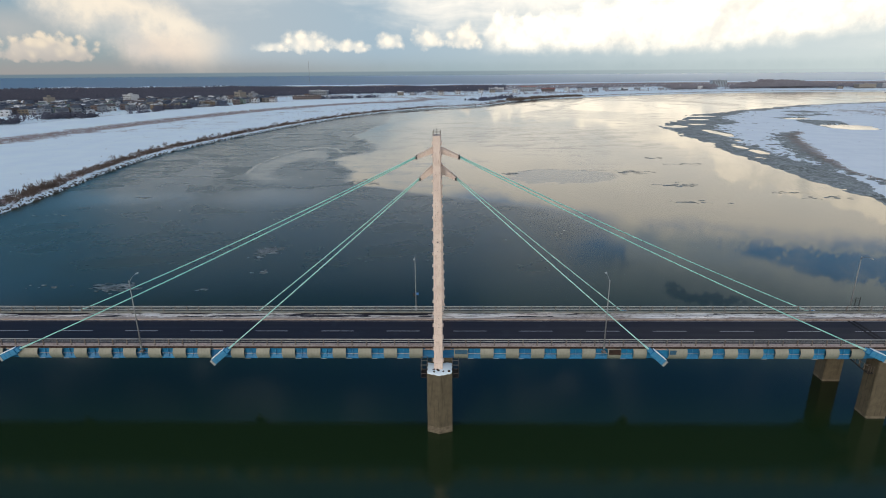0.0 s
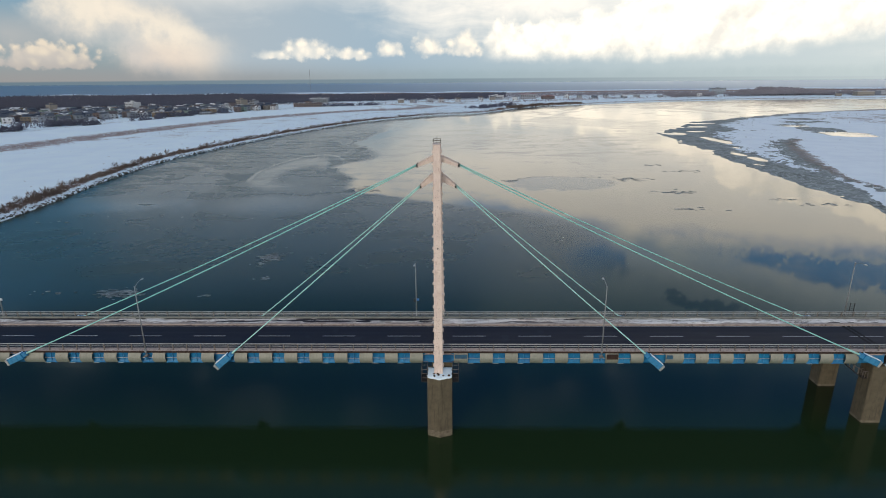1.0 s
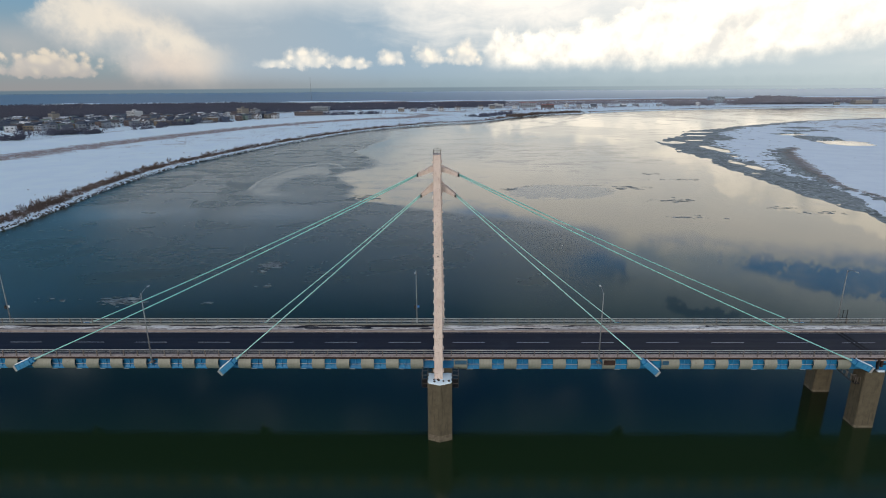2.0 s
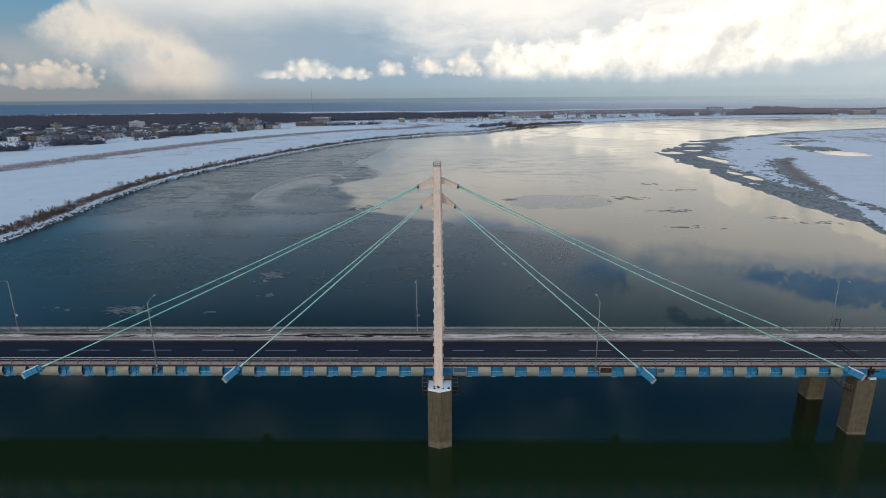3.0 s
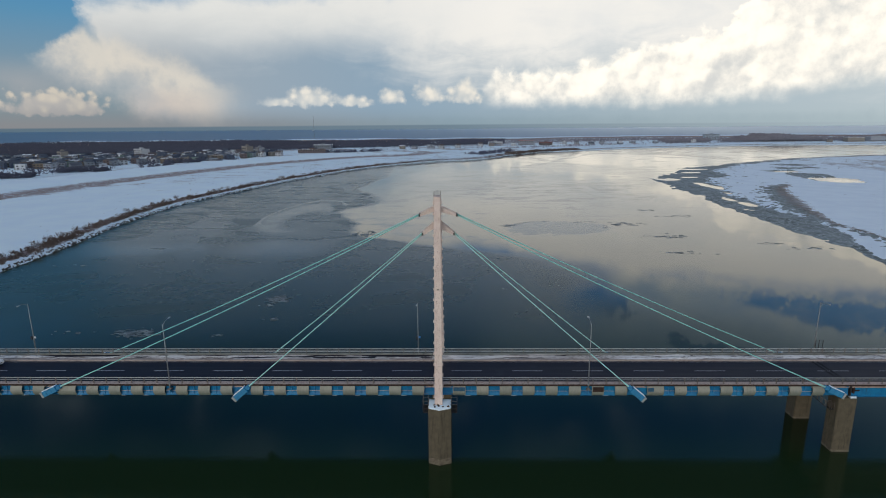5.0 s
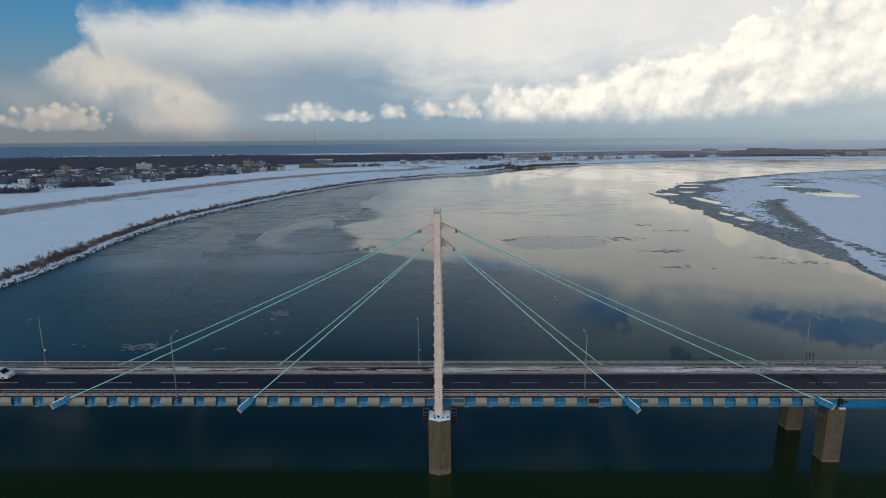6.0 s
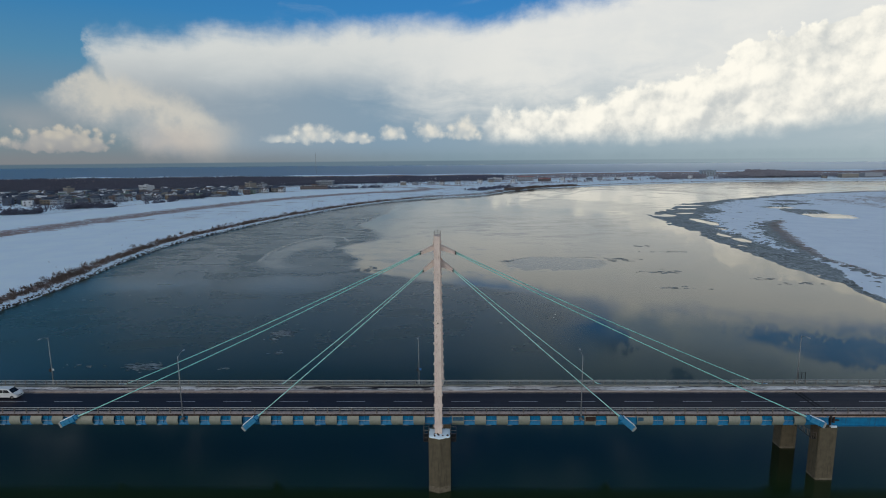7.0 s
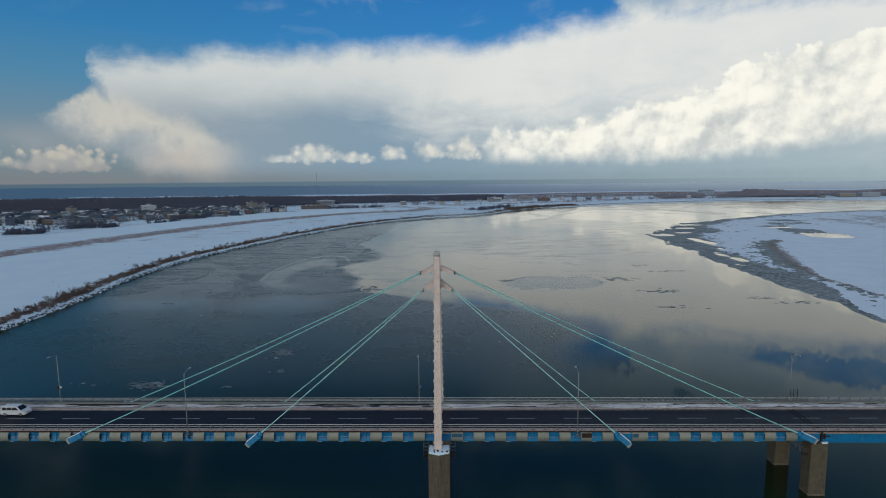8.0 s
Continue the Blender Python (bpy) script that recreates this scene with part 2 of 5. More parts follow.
def streaked(name, base, dark, streak, scale=1.2, rough=0.8, bump=0.3):
    """A wall with stains that run down it."""
    m, t = material(name)
    v = t.where()
    n = t.noise(v, scale, 5.0, 0.6)
    run = t.noise(t.scaled(v, (3.0, 3.0, 0.22)), 1.1, 5.0, 0.65)
    fine = t.noise(v, scale * 14, 4.0, 0.6)
    c = t.mix((n * 0.6 + fine * 0.4).step(0.35, 0.68), base, dark)
    c = t.mix(run.step(0.5, 0.72) * 0.75, c, streak)
    t.surface(c, rough, 0.0, fine + n, bump, 0.03)
    return m


CONCRETE = streaked("pier concrete", (0.14, 0.118, 0.08), (0.088, 0.074, 0.051), (0.036, 0.031, 0.022))
CONCRETE_WET = plain("wet pier concrete", (0.21, 0.175, 0.13), (0.09, 0.075, 0.055), 1.6, 0.7)
KERB = streaked("kerb concrete", (0.56, 0.45, 0.40), (0.40, 0.31, 0.275), (0.08, 0.045, 0.036), 0.8)
KERB_PALE = streaked("pale kerb concrete", (0.46, 0.39, 0.36), (0.34, 0.28, 0.255), (0.12, 0.09, 0.08), 0.8)
PARAPET = streaked("grey parapet concrete", (0.25, 0.265, 0.25), (0.17, 0.18, 0.17), (0.07, 0.06, 0.055), 0.8)
RUST = plain("rusty steel", (0.055, 0.028, 0.021), (0.022, 0.016, 0.014), 2.0, 0.85)
BLUE = streaked("blue painted steel", (0.006, 0.23, 0.47), (0.005, 0.15, 0.34), (0.03, 0.09, 0.17), 1.5, 0.5, 0.1)
BLUE_PALE = plain("weathered blue steel", (0.045, 0.29, 0.53), (0.03, 0.20, 0.40), 2.0, 0.55)
PLATE_DARK = plain("dull blue plate", (0.035, 0.13, 0.22), (0.025, 0.08, 0.14), 2.5, 0.6)
JOINT_RUBBER = plain("black joint rubber", (0.003, 0.003, 0.004), (0.006, 0.006, 0.007), 3.0, 0.8)
DARK_STEEL = plain("dark steel", (0.03, 0.03, 0.032), (0.018, 0.018, 0.02), 3.0, 0.6)
GALV = plain("galvanised steel", (0.50, 0.51, 0.51), (0.34, 0.35, 0.35), 4.0, 0.5, 0.25)
GALV_WARM = plain("weathered rail steel", (0.21, 0.19, 0.17), (0.12, 0.09, 0.08), 3.0, 0.6, 0.2)
POLE = plain("lamp pole paint", (0.30, 0.32, 0.33), (0.19, 0.20, 0.21), 2.0, 0.5, 0.2)
LAMP_GLASS = plain("lamp cover", (0.45, 0.47, 0.48), (0.32, 0.33, 0.35), 6.0, 0.3)
CABLE = plain("turquoise cable sheath", (0.32, 0.74, 0.68), (0.25, 0.62, 0.58), 0.7, 0.5)
CABLE_PALE = plain("pale turquoise cable sheath", (0.44, 0.78, 0.73), (0.34, 0.68, 0.63), 0.7, 0.5)
PAINT_LINE = plain("worn road paint", (0.55, 0.56, 0.58), (0.20, 0.20, 0.22), 3.0, 0.7)
RUBBER = plain("tyre rubber", (0.015, 0.015, 0.016), (0.025, 0.025, 0.025), 5.0, 0.85)
VAN_PAINT = plain("white car paint", (0.72, 0.74, 0.76), (0.66, 0.68, 0.70), 1.0, 0.35, 0.0, 0.02)
VAN_GLASS = plain("dark car glass", (0.012, 0.014, 0.018), (0.02, 0.022, 0.026), 1.0, 0.28, 0.0, 0.0)
CHROME = plain("wheel alloy", (0.5, 0.5, 0.52), (0.35, 0.35, 0.37), 3.0, 0.4, 0.8)
HEADLIGHT = plain("headlight glass", (0.65, 0.68, 0.72), (0.5, 0.52, 0.56), 3.0, 0.25)
SIGN_BLUE = plain("small blue sign", (0.05, 0.22, 0.55), (0.04, 0.16, 0.42), 3.0, 0.5)
SIGN_WHITE = plain("small white sign", (0.62, 0.66, 0.70), (0.45, 0.50, 0.55), 3.0, 0.5)


def pylon_paint():
    m, t = material("pale pink pylon paint")
    v = t.where()
    n = t.noise(v, 0.6, 5.0, 0.6)
    run = t.noise(t.scaled(v, (4.0, 4.0, 0.35)), 1.4, 5.0, 0.65)
    speck = t.noise(v, 9.0, 3.0, 0.7)
    c = t.mix(n.step(0.35, 0.7), (0.80, 0.67, 0.60), (0.70, 0.57, 0.51))
    c = t.mix(run.step(0.52, 0.72) * 0.6, c, (0.40, 0.24, 0.19))
    c = t.mix(speck.step(0.55, 0.68) * 0.6, c, (0.40, 0.20, 0.14))
    t.surface(c, 0.6, 0.0, speck, 0.15, 0.02)
    return m


PYLON = pylon_paint()


def fairing_paint():
    m, t = material("beige fairing sheet")
    v = t.where()
    w = t.position()
    n = t.noise(w, 0.5, 4.0, 0.6)
    fine = t.noise(w, 6.0, 4.0, 0.65)
    x, y, z = t.split(v)
    rib = (x * 26.0).op("SINE")
    c = t.mix((n * 0.7 + fine * 0.3).step(0.32, 0.7), (0.37, 0.36, 0.305), (0.26, 0.268, 0.232))
    c = t.mix(rib.step(0.86, 1.0) * 0.2, c, (0.16, 0.15, 0.12))
    # darker and greener towards the lower edge, broken by fine noise
    low_green = z.step(-0.3, -1.7) * fine.step(0.25, 0.65)
    c = t.mix(low_green * 0.9, c, (0.17, 0.24, 0.21))
    c = t.mix(t.noise(w, 1.7, 5.0, 0.7).step(0.63, 0.72) * 0.7, c, (0.17, 0.10, 0.07))
    c = t.mix(t.random() * 0.35, c, (0.25, 0.26, 0.21))
    t.surface(c, 0.7, 0.0, rib * 0.4 + fine, 0.35, 0.03)
    return m


FAIRING = fairing_paint()


def blue_sheet():
    m, t = material("blue web sheet")
    w = t.position()
    n = t.noise(w, 0.7, 4.0, 0.6)
    fine = t.noise(w, 5.0, 4.0, 0.7)
    c = t.mix((n * 0.6 + fine * 0.4).step(0.35, 0.68), (0.004, 0.25, 0.49), (0.004, 0.15, 0.34))
    c = t.mix(fine.step(0.62, 0.72) * 0.6, c, (0.05, 0.31, 0.56))
    c = t.mix(t.random() * 0.35, c, (0.02, 0.12, 0.32))
    t.surface(c, 0.5, 0.0, n + fine, 0.4, 0.06)
    return m


BLUE_SHEET = blue_sheet()


def snow_material(name, grass=False):
    m, t = material(name)
    p = t.position()
    n = t.noise(p, 0.05, 5.0, 0.6)
    fine = t.noise(p, 0.9, 5.0, 0.65)
    c = t.mix(n.step(0.3, 0.7), (0.80, 0.93, 1.0), (0.74, 0.87, 0.98))
    if grass:
        g = t.attr("grass")
        cover = (g + (fine - 0.5) * 1.5 + (t.noise(p, 0.22, 5.0, 0.65) - 0.5) * 1.3).step(0.50, 0.66)
        tone = t.mix(fine, (0.32, 0.215, 0.195), (0.18, 0.125, 0.12))
        c = t.mix(cover * g.step(-0.2, 0.9), c, tone)
    t.surface(c, 0.75, 0.0, fine + n * 3, 0.4, 0.25)
    return m


SNOW = snow_material("snow")


def dirty_snow():
    m, t = material("dirty roadside snow")
    p = t.position()
    n = t.noise(t.scaled(p, (0.25, 2.5, 1)), 1.0, 6.0, 0.7)
    fine = t.noise(t.scaled(p, (1.2, 4.0, 1)), 1.5, 4.0, 0.7)
    c = t.mix(t.noise(p, 0.05, 3.0, 0.5).step(0.4, 0.62), (0.60, 0.55, 0.53), (0.78, 0.76, 0.76))
    c = t.mix((n * 0.6 + fine * 0.4).step(0.47, 0.58) * 0.85, c, (0.13, 0.10, 0.09))
    t.surface(c, 0.8, 0.0, fine + n, 0.4, 0.05)
    return m


DIRTY_SNOW = dirty_snow()
GROUND = snow_material("snowy ground with dry grass", True)


def asphalt():
    m, t = material("wet dark asphalt")
    p = t.position()
    x, y, z = t.split(p)
    n = t.noise(t.scaled(p, (0.12, 1.2, 1)), 1.0, 5.0, 0.6)
    grit = t.noise(p, 9.0, 3.0, 0.7)
    track = ((y - 5.05).abs() - 1.9).abs()
    worn = ((track - 0.75).abs()).step(0.5, 0.1)
    c = t.mix((n * 0.7 + grit * 0.3).step(0.3, 0.7), (0.006, 0.006, 0.014), (0.012, 0.012, 0.024))
    c = t.mix(worn * 0.5, c, (0.018, 0.020, 0.031))
    c = t.mix((t.noise(p, 0.35, 3.0, 0.5)).step(0.62, 0.72) * 0.35, c, (0.028, 0.034, 0.048))
    t.surface(c, n * 0.25 + 0.40, 0.0, grit, 0.25, 0.02, 1.33)
    return m


ASPHALT = asphalt()


# the western edge of the calm water: pairs of y and x
CALM_EDGE = ((0, 6), (60, 8), (85, 12), (100, 22), (120, 20), (140, 6), (163, -18), (176, -41), (190, -45), (213, -46), (232, -59), (253, -66), (270, -56), (287, -46), (320, -52), (372, -73), (467, -63), (600, -70), (800, -40), (1000, 60))


def water_material():
    m, t = material("river water")
    p = t.position()
    x, y, z = t.split(p)
    flat = t.join(x, y, 0.0)
    ripple = t.noise(t.scaled(flat, (1.0, 1.6, 1)), 0.9, 4.0, 0.6)
    drift = t.noise(t.scaled(flat, (1.0, 0.55, 1)), 0.010, 6.0, 0.6, 1.4)
    lace = t.noise(flat, 0.05, 6.0, 0.65, 0.8)
    grain = t.noise(flat, 0.22, 5.0, 0.7)
    crumb = t.noise(t.scaled(flat, (1.0, 0.7, 1)), 0.8, 4.0, 0.75)
    streak = t.noise(t.scaled(flat, (0.35, 1.0, 1)), 0.09, 6.0, 0.7, 0.6)
    wob = ((lace - 0.5) * 14 + (grain - 0.5) * 7 + (drift - 0.5) * 30) * ((y - 110).step(0, 70) * 0.8 + 0.2)

    def disc(cx, cy, a, b, soft=0.12):
        """1 inside a ragged oval."""
        u, v = (x - cx + wob * 0.5) / a, (y - cy + wob * 0.8) / b
        return (u * u + v * v).op("SQRT").step(1.0 + soft, 1.0 - soft)

    def thread(cx, cy, a, b, wide):
        """A thin ring of an oval."""
        u, v = (x - cx + wob * 0.25) / a, (y - cy + wob * 0.4) / b
        return ((u * u + v * v).op("SQRT") - 1.0).abs().step(wide, wide * 0.3)

    river = (y - x * 0.13).step(1900, 1750)
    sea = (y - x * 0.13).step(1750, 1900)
    edge = (y / 1000).op("ADD", 0.0, clamp=True).ramp(*((v / 1000, (h + 100) / 300) for v, h in CALM_EDGE)) * 300 - 100
    ruffled = (edge - x + wob * 0.7 + (y - 165).step(0, -50) * 20).step(-3 - (y - 165).step(0, -50) * 25, 5) * (y - 14).step(0, 60)
    # pale swirls of drifting ice skin in the ruffled water
    hook = disc(-86, 232, 17, 52) * (1.0 - disc(-80, 222, 11, 30, 0.3)) * (x + 40).step(-18, -34)
    line = thread(-84, 240, 21, 62, 0.05) * (y - 200 - (x + 104) * 2.2).step(-12, 6)
    tail = disc(-72, 150, 20, 14, 0.6) * 0.35 + disc(-125, 150, 26, 10, 0.6) * 0.25
    # evenly paler with distance from y 330 on, then noise patches
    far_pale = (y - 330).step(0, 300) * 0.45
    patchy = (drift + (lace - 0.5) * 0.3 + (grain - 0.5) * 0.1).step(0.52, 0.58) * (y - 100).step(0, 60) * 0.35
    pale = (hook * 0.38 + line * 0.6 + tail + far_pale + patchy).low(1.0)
    open_water = ruffled * (1.0 - pale * 0.75) * river
    # rotten ice on the calm side: one broad plate, and mottled fields beyond it
    torn = (lace - 0.5) * 34 + (grain - 0.5) * 12
    plate_u, plate_v = (x - 55 + torn) / 26, (y - 196 + torn * 0.9) / 18
    plate_r = (plate_u * plate_u + plate_v * plate_v).op("SQRT")
    plate = plate_r.step(1.06, 0.94) * (streak + 0.35).step(0.45, 0.8)
    rim = (plate_r - 1.02).abs().step(0.07, 0.02) * (grain * 0.6 + crumb * 0.4).step(0.47, 0.56) * (y - 192).step(-4, 6)
    mottle = disc(75, 350, 62, 90, 0.4) * (streak * 0.5 + grain * 0.3 + crumb * 0.2).step(0.40, 0.58)
    bands = (streak * 0.65 + grain * 0.35).step(0.50, 0.60) * (y - 110).step(0, 80) * river
    field = (drift * 0.7 + streak * 0.3 + (crumb - 0.5) * 0.1).step(0.49, 0.54) * (y - 120).step(0, 90) * river
    skin = (plate * 0.95 + mottle * 0.8 + bands * 0.40 + field * 0.5).low(1.0) * (1.0 - ruffled * 0.6)
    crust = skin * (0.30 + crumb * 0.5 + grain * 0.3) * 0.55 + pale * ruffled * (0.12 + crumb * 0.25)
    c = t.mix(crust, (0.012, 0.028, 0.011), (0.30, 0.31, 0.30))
    c = t.mix(rim * 0.9, c, (0.045, 0.05, 0.05))
    # haze painted into the sea's base colour, paler towards the right
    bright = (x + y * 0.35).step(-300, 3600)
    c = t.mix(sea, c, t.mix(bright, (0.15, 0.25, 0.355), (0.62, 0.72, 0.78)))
    near = (y - 2).step(24, 0)
    rough = 0.022 + open_water * (0.245 + (lace - 0.5) * 0.14 + (streak - 0.5) * 0.10 + (drift - 0.5) * 0.16) + skin * (0.12 + crumb * 0.12) + rim * 0.2 + (y - 500).step(0, 600) * 0.08 + near * 0.03 + (y + 3).step(3, -4) * 0.10 + sea * (0.42 - bright * 0.14)
    bumps = 0.0008 + near * 0.03
    s = t.surface(c, rough, 0.0, ripple + t.noise(flat, 4.0, 2.0, 0.5) * 0.35, bumps, 0.4, 1.47)
    plug(t.t, (1.0, 0.98, 0.88), s.inputs["Specular Tint"])
    return m


WATER = water_material()


def ice_material(name, light, dark):
    m, t = material(name)
    p = t.position()
    n = t.noise(p, 0.35, 6.0, 0.7, 0.6)
    fine = t.noise(p, 1.6, 4.0, 0.7)
    c = t.mix((n * 0.65 + fine * 0.35).step(0.42, 0.62), dark, light)
    t.surface(c, 0.5, 0.0, n + fine, 0.4, 0.15)
    return m


FLOE = ice_material("floating ice", (0.30, 0.33, 0.34), (0.06, 0.08, 0.085))


def sandbar_material():
    m, t = material("snow and slush on the sandbar")
    p = t.position()
    s, r = t.attr("snow"), t.attr("reed")
    n = t.noise(p, 0.06, 5.0, 0.65)
    fine = t.noise(t.scaled(p, (1, 0.6, 1)), 0.5, 6.0, 0.72, 0.5)
    grit = t.noise(t.scaled(p, (1, 0.6, 1)), 1.1, 4.0, 0.75)
    clump = t.noise(t.scaled(p, (1, 0.5, 1)), 0.17, 6.0, 0.72, 0.4)
    snow = t.mix(n.step(0.3, 0.7), (0.83, 0.92, 1.0), (0.76, 0.85, 0.95))
    slush = t.mix((fine * 0.4 + grit * 0.3 + clump * 0.3).step(0.42, 0.58), (0.07, 0.09, 0.088), (0.31, 0.345, 0.345))
    slush = t.mix(t.noise(p, 0.05, 4.0, 0.6, 0.8).step(0.42, 0.62) * 0.6, slush, (0.26, 0.30, 0.32))
    slush = t.mix((grit * 0.55 + fine * 0.45).step(0.53, 0.58) * 0.55, slush, (0.60, 0.66, 0.72))
    c = t.mix((s + (fine - 0.5) * 1.2 + (grit - 0.5) * 0.7 + (clump - 0.5) * 1.5).step(0.42, 0.48), slush, snow)
    reed = t.mix(clump.step(0.4, 0.6), (0.32, 0.215, 0.155), (0.19, 0.165, 0.17))
    c = t.mix((r + (fine - 0.5) * 1.6 + (grit - 0.5) * 1.2 + (clump - 0.5) * 2.6).step(0.55, 0.72) * 0.75, c, reed)
    t.surface(c, 0.7, 0.0, fine + grit, 0.4, 0.2)
    return m


SANDBAR = sandbar_material()


def block_material():
    m, t = material("snow-capped armour blocks")
    p = t.position()
    fine = t.noise(p, 1.5, 4.0, 0.6)
    stone = t.mix(t.island(), (0.035, 0.034, 0.034), (0.09, 0.085, 0.08))
    c = t.mix((t.up() + (fine - 0.5) * 0.9 + (t.island() - 0.5) * 0.5).step(0.92, 1.06), stone, (0.74, 0.77, 0.82))
    t.surface(c, 0.8, 0.0, fine, 0.3, 0.05)
    return m


BLOCKS = block_material()


def foliage(name, a, b):
    m, t = material(name)
    p = t.position()
    c = t.mix(t.island(), a, b)
    c = t.mix(t.noise(p, 0.02, 4.0, 0.6).step(0.35, 0.65) * 0.6, c, b)
    t.surface(c, 0.9)
    return m


# bluish haze of the distance is mixed into these base colours
WOOD = foliage("bare woods with haze tint", (0.085, 0.095, 0.140), (0.060, 0.068, 0.104))
# paler base colours: the haze over the farther bank is painted in
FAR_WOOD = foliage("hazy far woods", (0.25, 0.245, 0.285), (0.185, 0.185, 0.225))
SHRUB = foliage("bare brown shrubs", (0.19, 0.14, 0.115), (0.085, 0.068, 0.064))
REED = foliage("dry reeds", (0.34, 0.26, 0.22), (0.20, 0.155, 0.135))
SCRUB = foliage("reddish dry scrub", (0.24, 0.165, 0.15), (0.16, 0.11, 0.11))


def roof_snow(name, tile, amount):
    m, t = material(name)
    p = t.position()
    n = t.noise(p, 0.25, 4.0, 0.6)
    c = t.mix((n + (t.random() - 0.5) * 0.35).step(1 - amount - 0.06, 1 - amount + 0.06), tile, (0.76, 0.78, 0.82))
    t.surface(c, 0.8, 0.0, n, 0.2, 0.1)
    return m


def house_wall(name, c):
    m, t = material(name)
    v = t.where()
    n = t.noise(t.scaled(v, (1, 1, 0.3)), 1.3, 4.0, 0.6)
    dark = tuple(0.68 * q for q in c)
    col = t.mix(n.step(0.4, 0.75), c, dark)
    col = t.mix(t.random() * 0.5, col, dark)
    t.surface(col, 0.8, 0.0, n, 0.1, 0.02)
    return m


PANE = plain("window pane", (0.03, 0.035, 0.042), (0.05, 0.055, 0.06), 2.0, 0.3)


# ---- mesh helpers ----
def box(bm, x0, x1, y0, y1, z0, z1, bevel=0.0):
    g = bmesh.ops.create_cube(bm, size=1.0, matrix=Matrix.LocRotScale(((x0 + x1) / 2, (y0 + y1) / 2, (z0 + z1) / 2), None, (x1 - x0, y1 - y0, z1 - z0)))
    if bevel:
        es = list({e for v in g["verts"] for e in v.link_edges})
        bmesh.ops.bevel(bm, geom=es, offset=bevel, segments=2, affect="EDGES")


def tube(bm, p, q, r0, r1=None, seg=8, caps=True):
    """A round bar from p to q."""
    p, q = Vector(p), Vector(q)
    r1 = r0 if r1 is None else r1
    turn = (q - p).to_track_quat("Z", "Y").to_matrix()
    rings = []
    for at, r in ((p, r0), (q, r1)):
        rings.append([bm.verts.new(at + turn @ Vector((r * math.cos(2 * math.pi * i / seg), r * math.sin(2 * math.pi * i / seg), 0))) for i in range(seg)])
    for i in range(seg):
        bm.faces.new((rings[0][i], rings[0][(i + 1) % seg], rings[1][(i + 1) % seg], rings[1][i]))
    if caps:
        bm.faces.new(rings[0][::-1]), bm.faces.new(rings[1])


def bent(bm, pts, r0, r1, seg=8):
    """One bar through several points."""
    pts = [Vector(p) for p in pts]
    rings = []
    for i, p in enumerate(pts):
        way = pts[min(i + 1, len(pts) - 1)] - pts[max(i - 1, 0)]
        turn = way.to_track_quat("Z", "Y").to_matrix()
        r = r0 + (r1 - r0) * i / (len(pts) - 1)
        rings.append([p + turn @ Vector((r * math.cos(2 * math.pi * k / seg), r * math.sin(2 * math.pi * k / seg), 0)) for k in range(seg)])
    loft(bm, rings)


def loft(bm, sections, close=True):
    """Joins rings of points, each of the same number, and closes the ends."""
    rings = [[bm.verts.new(p) for p in s] for s in sections]
    n = len(rings[0])
    for a, b in zip(rings, rings[1:]):
        for i in range(n):
            bm.faces.new((a[i], a[(i + 1) % n], b[(i + 1) % n], b[i]))
    if close:
        bm.faces.new(rings[0][::-1]), bm.faces.new(rings[-1])


def done(bm, name, mat, smooth=False):
    bmesh.ops.recalc_face_normals(bm, faces=bm.faces)
    me = bpy.data.meshes.new(name)
    bm.to_mesh(me)
    bm.free()
    me.materials.append(mat)
    if smooth:
        me.shade_smooth()
    return me


WORLD = set()


def part(name, bm, mat, parent=None, label="", smooth=False):
    ob = new(name, done(bm, name, mat, smooth))
    ob.parent = parent
    if parent and parent.name in WORLD:
        ob.matrix_parent_inverse = Matrix.Translation(-parent.location)
    return tagged(ob, label)


def piece(name, me, parent, loc=(0, 0, 0), scale=(1, 1, 1)):
    ob = new(name, me)
    ob.parent, ob.location, ob.scale = parent, loc, scale
    if parent and parent.name in WORLD:
        ob.matrix_parent_inverse = Matrix.Translation(-parent.location)
    return ob


def thing(name, label, category, group="", at=(0, 0, 0), kind="", world_parts=False):
    """An Empty at a thing's base; with world_parts its parts are built in world coordinates."""
    ob = new(name)
    ob.location = at
    if world_parts:
        WORLD.add(ob.name)
    return tagged(ob, label, category, group, kind)


def made(shape, *args, **kw):
    bm = bmesh.new()
    shape(bm, *args, **kw)
    return bm


def raw(name, verts, faces, mat, smooth=False):
    me = bpy.data.meshes.new(name)
    me.from_pydata(verts, [], faces)
    me.materials.append(mat)
    if smooth:
        me.shade_smooth()
    return me


def attribute(me, name, values):
    a = me.attributes.new(name, "FLOAT", "POINT")
    a.data.foreach_set("value", np.asarray(values, dtype=np.float32))


# ---- land and water ----
BANK = [(-150, -600), (-156, -300), (-161, -60), (-163, 60), (-163.5, 120), (-169, 168), (-176, 212), (-179, 275), (-173, 325), (-155, 414),
        (-135, 486), (-109, 558), (-71, 627), (-22, 686), (44, 730), (104, 840), (150, 905), (250, 976), (384, 1054), (654, 1136), (938, 1138), (1400, 1080), (2300, 960)]


